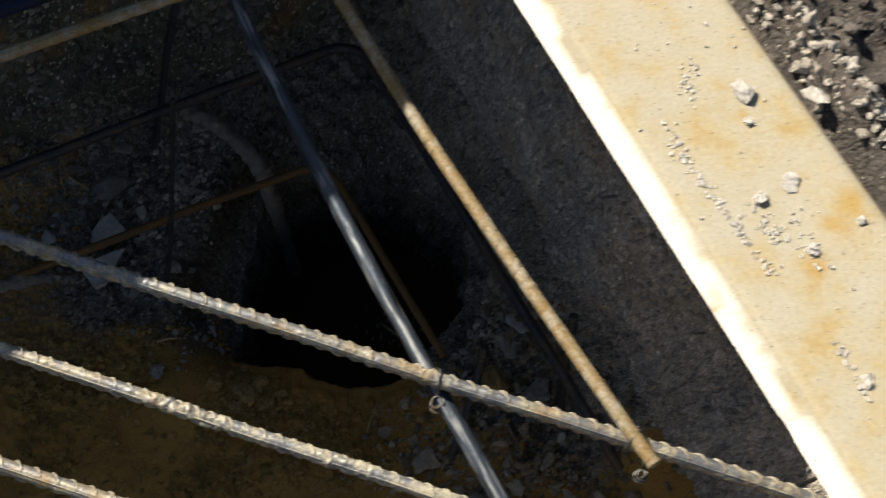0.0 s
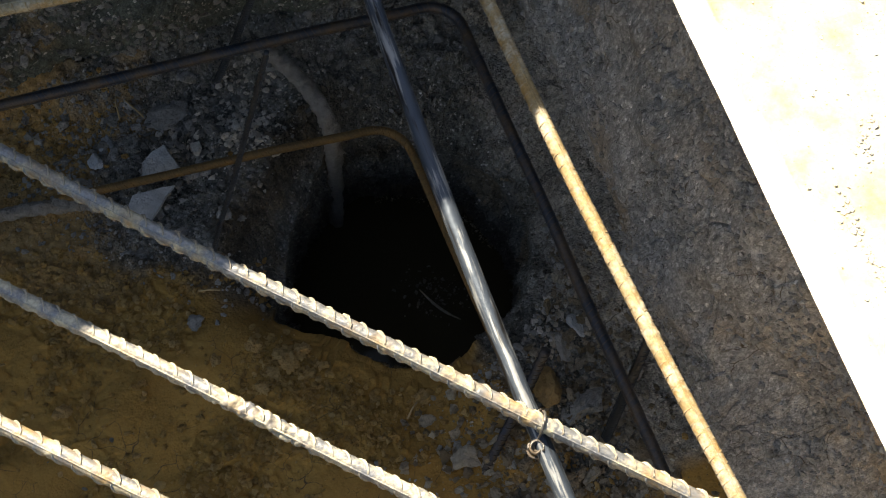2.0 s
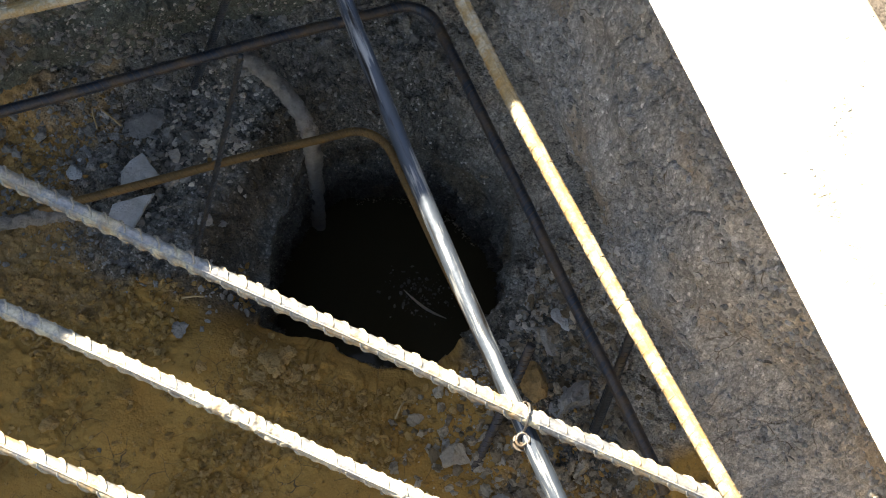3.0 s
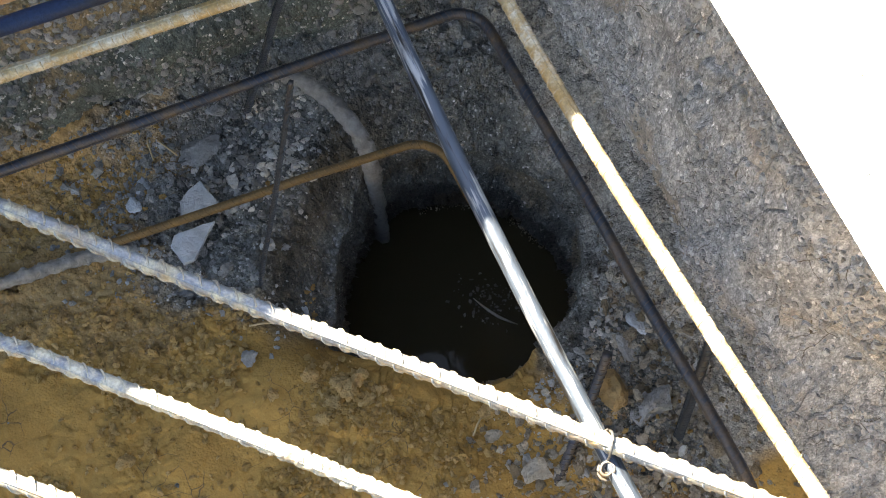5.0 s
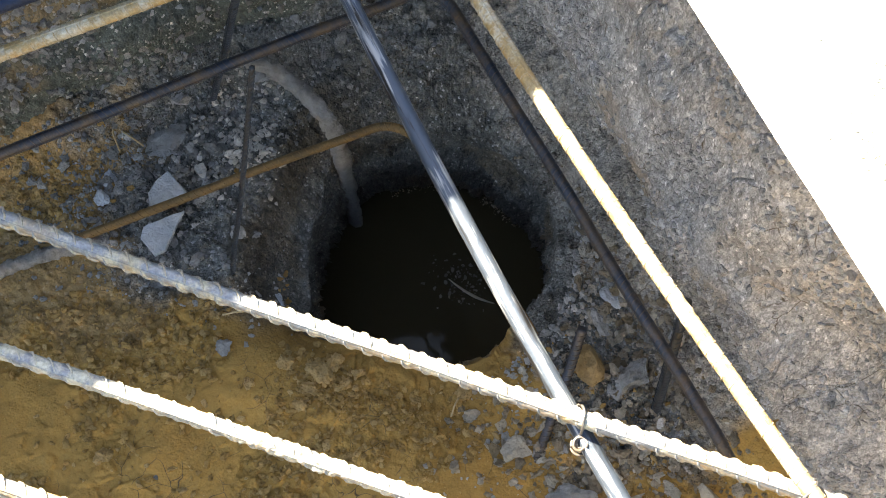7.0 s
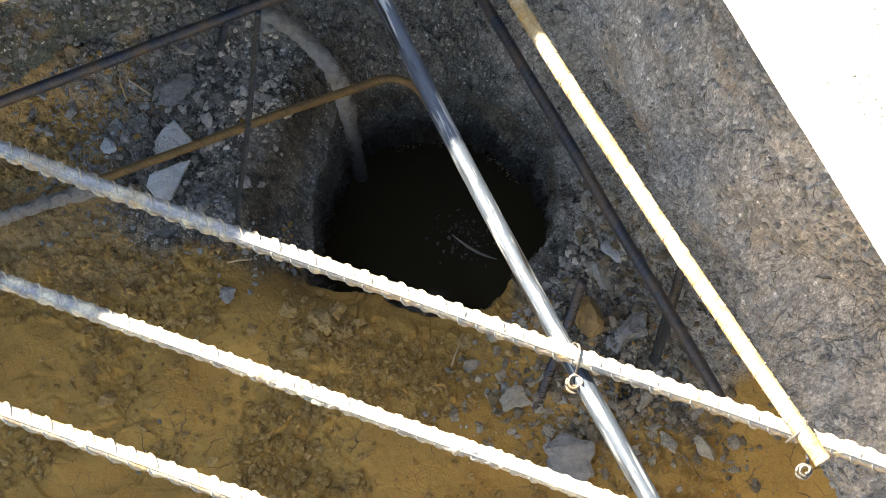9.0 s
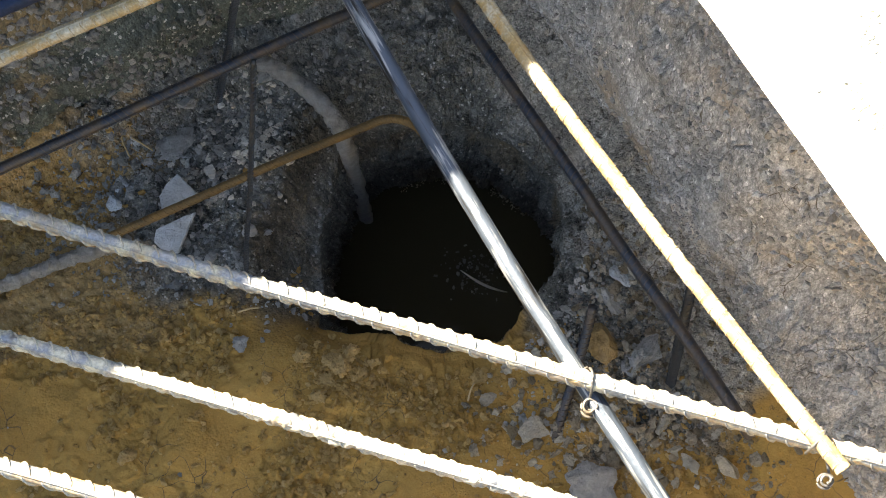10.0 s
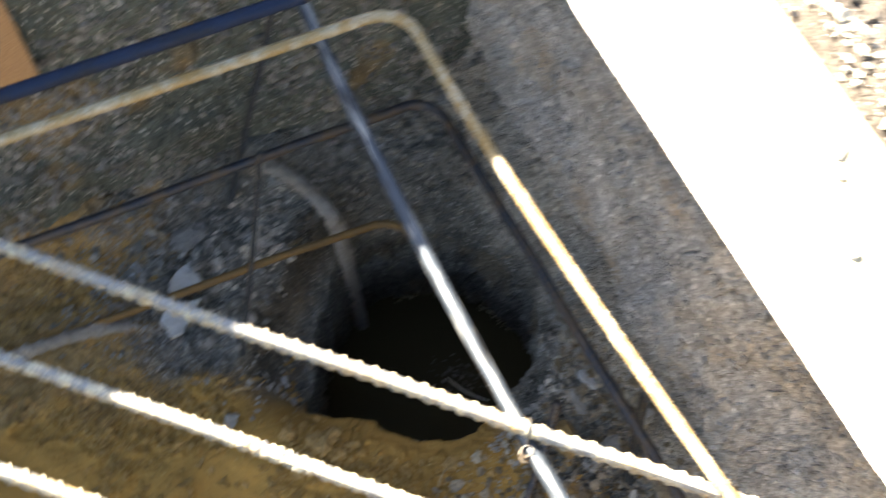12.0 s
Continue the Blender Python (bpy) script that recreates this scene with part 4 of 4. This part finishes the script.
clods = np.concatenate([
    lay(patch(420, -0.125, -0.135, 0.030, 0.024), 0.002),
    lay(patch(260, -0.25, -0.20, 0.14, 0.07, -20)),
    lay(patch(300, 0.05, -0.30, 0.20, 0.08, -20)), lay(patch(420, 0.20, -0.25, 0.06, 0.04, -10)),
    lay(patch(300, 0.0, -0.15, 0.14, 0.03, 0), 0.002),
    lay(patch(200, -0.48, 0.12, 0.08, 0.06, 20)),
] + [lay(patch(int(k), cx, cy, w, w * 0.7, a)) for k, cx, cy, w, a in zip(rng.integers(25, 80, 18), rng.uniform(-0.55, 0.3, 18), rng.uniform(-0.42, -0.17, 18), rng.uniform(0.008, 0.03, 18), rng.uniform(0, 180, 18))])
loose = np.column_stack([rng.uniform(-0.62, 0.34, 26000), rng.uniform(-0.5, 0.2, 26000)])
flat3 = np.column_stack([loose, 0 * loose[:, 0]])
keep = (clay_mask(loose[:, 0], loose[:, 1]) > 0.5) & (value_noise(flat3, 11, 23) + 0.35 * value_noise(flat3, 45, 24) > 0.32)
clods = np.concatenate([clods, lay(loose[keep][:6500])])
scatter("clay_crumbs", "crumbled ochre clay clods on the trench bottom", clods, sizes(len(clods), 0.0010, 0.0058, 2.0), M_CLOD, lift=0.35)


def wall_crumbs(name, label, count, place, lo, hi, mat, zs, size=(0.0014, 0.0075), power=3.0, out=0.0):
    """Angular bits that stand out of a bank, in drifts with bare patches between."""
    u = rng.uniform(lo, hi, count * 3)
    z = zs[0] + (zs[1] - zs[0]) * rng.random(count * 3) ** 1.2
    p = place(u, z, out + relief(place(u, z, 0.0)))
    dense = smooth01(fractal(p, 13, 3, 33), -0.25, 0.5)
    p = p[rng.random(count * 3) < 0.08 + 0.92 * dense][:count]
    scatter(name, label, p, sizes(len(p), *size, power), mat, flat=1.0, lift=0.0)


wall_crumbs("bank_grit", "grit and small stones in the kerb side bank", 12000, on_kerb_wall, -0.5, 0.36, M_WALL_GRIT, (-0.05, 0.42), (0.0010, 0.0052), 2.5, 0.0004)
wall_crumbs("bank_clods", "earthy lumps in the dug end of the kerb side bank", 600, on_kerb_wall, -0.52, -0.18, M_WALL_LUMP, (0.0, 0.38), (0.0022, 0.0085), 2.4, 0.0)
wall_crumbs("bank_grit", "grit and small stones in the back bank", 5200, on_back_wall, -0.6, 0.24, M_GREY, (-0.04, 0.5), (0.0010, 0.0078), 2.4, 0.0008)

# larger stones, one by one
def flagstone(name, label, outline, thick, base, mat, tilt=0.0):
    """A broken flat slab: an uneven outline with bevelled edges."""
    o = np.array(outline, float)
    o = np.concatenate([np.linspace(a, b_, 5)[:-1] for a, b_ in zip(o, np.roll(o, -1, 0))])
    cen = o.mean(0)
    o = o + 0.0012 * np.column_stack([value_noise(np.column_stack([o, 0 * o[:, :1] + k]), 90, k) for k in (1, 2)])
    rings = []
    for scale, z in ((0.93, 0.0), (1.0, 0.25), (0.99, 0.8), (0.95, 1.0), (0.6, 1.02), (0.25, 1.0)):
        q = cen + (o - cen) * scale
        zz = base + thick * z + tilt * (q[:, 1] - cen[1]) + 0.0012 * fractal(np.column_stack([q, 0 * q[:, :1]]), 40, 3, 7) * (z > 0.5)
        rings.append(np.column_stack([q, zz]))
    k = len(o)
    verts = np.concatenate(rings)
    faces = [[r * k + i, r * k + (i + 1) % k, (r + 1) * k + (i + 1) % k, (r + 1) * k + i] for r in range(len(rings) - 1) for i in range(k)]
    faces += [list(range(k))[::-1], list(range((len(rings) - 1) * k, len(rings) * k))]
    return tagged(mesh_object(name, verts, faces, mat, smooth=False), label, "stone", "rubble pieces")


flagstone("stone_slab", "flat blue-grey broken slab lying on rubble", [(-0.312, 0.115), (-0.288, 0.088), (-0.293, 0.076), (-0.310, 0.072), (-0.329, 0.066), (-0.334, 0.086), (-0.324, 0.102)], 0.006, -0.050, M_SLATE, 0.06)
flagstone("stone_slab", "pointed blue-grey piece broken off a flat slab", [(-0.290, 0.064), (-0.313, 0.055), (-0.336, 0.044), (-0.337, 0.031), (-0.319, 0.009), (-0.308, 0.016), (-0.296, 0.047)], 0.006, -0.051, M_SLATE, 0.05)
stone("cement_lump", "flat rough grey cement lump beside the soil bank", -0.319, 0.167, (0.036, 0.032, 0.012), M_LUMP, seed=12, rough=0.30, cuts=14, group="rubble pieces")
for n_, (x, y, hx, hy, hz, mat, lab, sd) in enumerate((
    (0.207, -0.140, 0.025, 0.031, 0.022, M_LUMP, "rough grey stone wedged beside the dark stirrup", 21),
    (0.166, -0.130, 0.018, 0.025, 0.020, M_OCHRE, "rounded ochre stone at the rim rubble", 22),
    (0.246, -0.184, 0.009, 0.008, 0.007, M_PALE, "small pale pebble among the rubble", 23),
    (-0.235, -0.098, 0.011, 0.010, 0.009, M_LUMP, "small blue-grey stone in ochre clay", 24),
    (-0.380, 0.110, 0.010, 0.014, 0.005, M_SLATE, "small blue-grey stone chip on rubble", 25),
    (-0.390, 0.084, 0.014, 0.011, 0.006, M_SLATE, "small blue-grey stone chip on rubble", 26),
    (-0.183, -0.022, 0.006, 0.013, 0.004, M_SLATE, "thin pale slate chip beside the bored hole", 27),
    (0.088, -0.212, 0.020, 0.017, 0.013, M_BROWN, "rough grey-brown stone below the smooth bar", 28),
    (0.146, -0.270, 0.040, 0.030, 0.015, M_LUMP, "large flat grey cement lump in ochre clay", 29),
    (0.250, -0.261, 0.014, 0.010, 0.008, M_BROWN, "small grey-brown stone in ochre clay", 30),
    (0.288, -0.268, 0.012, 0.017, 0.012, M_BROWN, "upright grey-brown stone in ochre clay", 31),
    (0.190, -0.246, 0.014, 0.011, 0.009, M_BROWN, "small grey-brown stone in ochre clay", 32),
    (0.181, -0.070, 0.014, 0.020, 0.010, M_ROCK, "rough grey-brown stone at the rim of the bored hole", 33),
    (0.194, -0.042, 0.017, 0.010, 0.006, M_SLATE, "flat bluish stone beside the dark stirrup", 34),
    (-0.458, 0.097, 0.009, 0.009, 0.007, M_GREY, "small grey stone on ochre clay", 35),
    (-0.226, 0.040, 0.012, 0.010, 0.009, M_GREY, "small grey stone beside the upright bar", 36),
    (0.225, -0.215, 0.012, 0.010, 0.010, M_BROWN, "small grey-brown stone beside the dark stirrup", 37),
    (0.260, -0.100, 0.015, 0.012, 0.012, M_GREY, "rough grey stone at the foot of the bank", 38),
    (-0.300, 0.205, 0.016, 0.012, 0.012, M_GREY, "rough grey stone at the foot of the bank", 39),
    (-0.205, 0.235, 0.016, 0.013, 0.013, M_GREY, "rough grey stone at the foot of the bank", 40),
    (-0.275, 0.120, 0.012, 0.010, 0.008, M_PALE, "pale mortar crumb on rubble", 41),
    (-0.262, 0.090, 0.010, 0.008, 0.007, M_PALE, "pale mortar crumb on rubble", 42),
)):
    stone("stone", lab, x, y, (hx, hy, hz), mat, seed=sd, level=4, cuts=12, rough=0.34 if mat is M_LUMP else 0.20, sink=0.25, group="rubble pieces")
for n_, (x, y, s) in enumerate(((-0.131, -0.123, 0.012), (-0.112, -0.116, 0.010), (-0.136, -0.146, 0.010), (-0.168, -0.118, 0.010), (-0.150, -0.165, 0.009), (-0.088, -0.130, 0.009), (0.030, -0.152, 0.010), (-0.205, -0.140, 0.009), (-0.36, -0.215, 0.011), (-0.122, -0.134, 0.011), (-0.100, -0.140, 0.008))):
    stone("clod", "crumbly ochre clay clod at the hole's edge" if n_ < 7 else "crumbly ochre clay clod", x, y, (s, s * 0.85, s * 0.7), M_CLOD, seed=60 + n_, level=4, cuts=6, rough=0.45, group="clay clods")

# stones and mortar on the kerb
KZ = KERB_Z + 0.0005
for x, y, hx, hy, hz, sd, lab in (
    (0.3202, -0.1275, 0.0115, 0.0095, 0.0036, 71, "white mortar stone on the concrete kerb"),
    (0.3723, -0.1317, 0.010, 0.011, 0.005, 72, "white mortar stone on the kerb's edge"),
    (0.3442, -0.2004, 0.013, 0.009, 0.0016, 73, "flat grey stone chip on the concrete kerb"),
    (0.3192, -0.2149, 0.006, 0.006, 0.0022, 74, "small mortar crumb on the concrete kerb"),
    (0.3525, -0.2545, 0.006, 0.005, 0.002, 75, "small mortar crumb on the concrete kerb"),
    (0.3723, -0.3492, 0.006, 0.005, 0.002, 76, "small mortar crumb on the concrete kerb"),
    (0.3889, -0.2326, 0.006, 0.004, 0.002, 77, "small mortar crumb on the concrete kerb"),
    (0.3202, -0.1504, 0.005, 0.004, 0.0012, 78, "small mortar crumb on the concrete kerb"),
):
    stone("kerb_stone", lab, x, y, (hx, hy, hz), M_MORTAR, z=KZ, sink=0.1, seed=sd, level=4, rough=0.25, group="stones on the kerb")
mort = []
for (x0, y0), (x1, y1), cnt, w in (((0.264, -0.1629), (0.2817, -0.2035), 60, 0.0022), ((0.2775, -0.1931), (0.3213, -0.2732), 90, 0.0018), ((0.314, -0.2191), (0.3296, -0.2472), 50, 0.004), ((0.3556, -0.318), (0.3733, -0.3596), 40, 0.002), ((0.2796, -0.1306), (0.2817, -0.0994), 40, 0.004), ((0.34, -0.2295), (0.3608, -0.2712), 30, 0.005)):
    t = rng.random(cnt)
    mort.append(np.column_stack([x0 + (x1 - x0) * t + rng.normal(size=cnt) * w, y0 + (y1 - y0) * t + rng.normal(size=cnt) * w, np.full(cnt, KZ)]))
q = plan(rng.uniform(0.150, 0.266, 160), rng.uniform(-0.5, 0.3, 160))
mort.append(np.column_stack([q, np.full(160, KZ)]))
mort = np.concatenate(mort)
scatter("mortar_crumbs", "dried mortar crumbs stuck on the concrete kerb", mort, sizes(len(mort), 0.0008, 0.0030, 1.8), M_MORTAR, flat=0.3, lift=0.1)
nn, mmm = rng.normal(0.301, 0.009, 1500), rng.uniform(-0.5, 0.3, 1500)
ok = nn > 0.281
nn, mmm = nn[ok], mmm[ok]
scatter("spoil_stones", "lit tan spoil crumbs heaped behind the kerb", np.column_stack([plan(nn, mmm), ground_z(nn, mmm)]), sizes(len(nn), 0.0012, 0.0070, 2.2), M_PALE)
nn, mmm = rng.uniform(0.325, 0.7, 2000), rng.uniform(-0.5, 0.4, 2000)
scatter("dark_gravel", "grey-brown gravel behind the spoil ridge", np.column_stack([plan(nn, mmm), ground_z(nn, mmm)]), sizes(2000, 0.002, 0.010, 2.0), M_GRAVEL)


# ---- hoses ----
def hose(points, radius, seed, ring=0.0):
    pts = np.array(points, float)
    t = np.linspace(0, len(pts) - 1, 160)
    i = np.clip(np.floor(t).astype(int), 0, len(pts) - 2)
    f = (t - i)[:, None]
    get = lambda k: pts[np.clip(k, 0, len(pts) - 1)]
    path = 0.5 * (2 * get(i) + (get(i + 1) - get(i - 1)) * f + (2 * get(i - 1) - 5 * get(i) + 4 * get(i + 1) - get(i + 2)) * f**2 + (3 * get(i) - get(i - 1) - 3 * get(i + 1) + get(i + 2)) * f**3)

    def radii(ang):
        p = np.stack(np.broadcast_arrays(t[:, None] * 0.05, radius * np.cos(ang)[None, :], radius * np.sin(ang)[None, :] + seed), -1).reshape(-1, 3)
        return radius + (0.0030 * fractal(p, 170, 3, seed)).reshape(len(t), len(ang)) + ring * np.sin(t * 60)[:, None]

    return sweep(path, radii, 20)


v, f = hose([(-0.222, 0.242, -0.005), (-0.192, 0.226, -0.002), (-0.155, 0.201, -0.012), (-0.124, 0.168, -0.030), (-0.114, 0.154, -0.075), (-0.114, 0.168, -0.20), (-0.115, 0.188, -0.36), (-0.115, 0.195, -0.45)], 0.0098, 3, 0.0003)
tagged(mesh_object("hose", v, f, M_HOSE), "grey mud-coated hose hanging into the bored hole", "hose", "muddy hoses")
v, f = hose([(-0.75, -0.09, -0.06), (-0.60, -0.045, -0.048), (-0.525, -0.021, -0.046), (-0.47, 0.0, -0.045), (-0.42, 0.018, -0.047), (-0.38, 0.03, -0.062)], 0.0080, 9)
tagged(mesh_object("hose", v, f, M_HOSE), "grey mud-coated hose half sunk in clay", "hose", "muddy hoses")


# ---- tie wires, board, straw, floating scrap ----
def wire(name, label, pts, radius=0.0010):
    path = np.array(pts)
    v, f = sweep(path, lambda ang: np.full((len(path), len(ang)), radius), 8)
    return tagged(mesh_object(name, v, f, M_WIRE), label, "wire", "tie wires")


def tie_path(c, axis, over, coil, turns, r):
    """A loop of wire round a crossing, ending in a pigtail of rings."""
    c, a, o = Vector(c), Vector((*axis, 0)).normalized(), Vector((*over, 0)).normalized()
    up = Vector((0, 0, 1))
    pts = []
    for k in range(34):
        t = 2 * math.pi * k / 33 * 1.1
        pts.append(c + o * (0.0088 * math.cos(t)) + up * (0.0125 * math.sin(t) - 0.004) + a * (0.006 * math.sin(t * 0.5)))
    tail = Vector(coil)
    start = pts[-1]
    for k in range(1, 7):
        pts.append(start.lerp(tail + o * r, k / 6))
    for k in range(1, int(turns * 20)):
        t = 2 * math.pi * k / 20
        q = r * (0.8 + 0.28 * math.sin(k * 0.071 + 1.0))
        pts.append(tail + o * (q * math.cos(t) + 0.0012 * math.sin(k * 0.05)) + a * (q * 0.85 * math.sin(t)) + up * (0.0007 * k / 6))
    return [tuple(p) for p in pts]


wire("tie_wire", "twisted steel tie wire round two crossing bars", tie_path((0.0920, -0.3040, 0.476), (0.942, -0.337), (0.337, 0.942), (0.0940, -0.3205, 0.462), 4.3, 0.0060))
wire("tie_wire", "twisted steel tie wire round the stirrup's end", tie_path((0.2339, -0.3520, 0.486), (0.49, -0.872), (0.872, 0.49), (0.2404, -0.3790, 0.470), 2.4, 0.0048))


def board(name, label, n0, n1, z0, z1, m0, thick):
    nu, nv = 30, 16
    rows = []
    for side in (0, 1):
        for i in range(nu):
            for j in range(nv):
                n, z = n0 + (n1 - n0) * i / (nu - 1), z0 + (z1 - z0) * j / (nv - 1)
                edge = min(i, nu - 1 - i, j, nv - 1 - j) == 0
                rows.append((n, m0 + side * thick + (0.0015 if side == 0 else -0.0015) * edge + 0.05 * (z1 - z), z))
    rows = np.array(rows)
    verts = np.column_stack([plan(rows[:, 0], rows[:, 1]), rows[:, 2]])
    k = nu * nv
    g = grid_faces(nu, nv)
    faces = g.tolist() + (g[:, ::-1] + k).tolist()
    ids = np.arange(k).reshape(nu, nv)
    loop = ids[:, 0].tolist() + ids[-1, 1:].tolist() + ids[-2::-1, -1].tolist() + ids[0, -2:0:-1].tolist()
    faces += [[a, a + k, b_ + k, b_] for a, b_ in zip(loop, loop[1:] + loop[:1])]
    return tagged(mesh_object(name, verts, faces, M_WOOD, smooth=False), label, "board")


board("wooden_board", "brown wooden board standing against the soil bank", -0.80, -0.300, 0.318, 0.60, 0.272, 0.022)

for pts, lab in (([(-0.380, 0.176, -0.040), (-0.376, 0.155, -0.038), (-0.368, 0.137, -0.042)], "bent dry straw on rubble"), ([(-0.366, 0.161, -0.040), (-0.352, 0.150, -0.036), (-0.340, 0.142, -0.040)], "dry straw on rubble"), ([(0.016, -0.178, -0.054), (0.020, -0.166, -0.050), (0.024, -0.158, -0.054)], "short dry straw on clay"), ([(-0.238, -0.062, -0.05), (-0.224, -0.060, -0.046), (-0.214, -0.058, -0.05)], "short dry straw on clay")):
    path, s = bend_path(pts, 0.004, 0.001)
    path = path + (0, 0, 0.004)
    v, f = sweep(path, lambda ang: np.full((len(path), len(ang)), 0.0011), 7)
    tagged(mesh_object("straw", v, f, M_STRAW), lab, "straw", "dry straws")

# scum on the water: a raft of flecks, and a line where it meets the far side
t = rng.random(170)
raft = np.column_stack([0.040 + 0.024 * rng.normal(size=170), 0.098 - 0.3 * 0.024 * rng.normal(size=170) + 0.016 * rng.normal(size=170), np.full(170, WATER_Z)])
scatter("scum_raft", "raft of grey-brown scum flecks floating on muddy water", raft, sizes(170, 0.0008, 0.0042, 2.0), M_GRAVEL, flat=0.12, lift=0.0)
turn = np.concatenate([rng.uniform(radians(35), radians(62), 90), rng.uniform(radians(80), radians(112), 60)])
away = 0.150 + 0.003 * rng.normal(size=150)
edge = np.column_stack([HOLE[0] + away * np.cos(turn), HOLE[1] + 0.070 + away * np.sin(turn), np.full(150, WATER_Z)])
scatter("scum_edge", "pale scum flecks along the far edge of the water", edge, sizes(150, 0.0007, 0.0026, 1.6), M_BROWN, flat=0.2, lift=0.0)
t = np.linspace(0, 1, 60)
path = np.column_stack([0.018 + 0.064 * t, 0.100 - 0.036 * t - 0.006 * np.sin(3 * t), 0 * t + WATER_Z + 0.0004])
v, f = sweep(path, lambda ang: 0.0015 * (0.4 + np.sin(np.pi * t)[:, None]) * (1 + 0 * ang)[None, :], 6)
tagged(mesh_object("scum_line", v, f, M_PALE), "thin line of grey scum floating on muddy water", "scum")
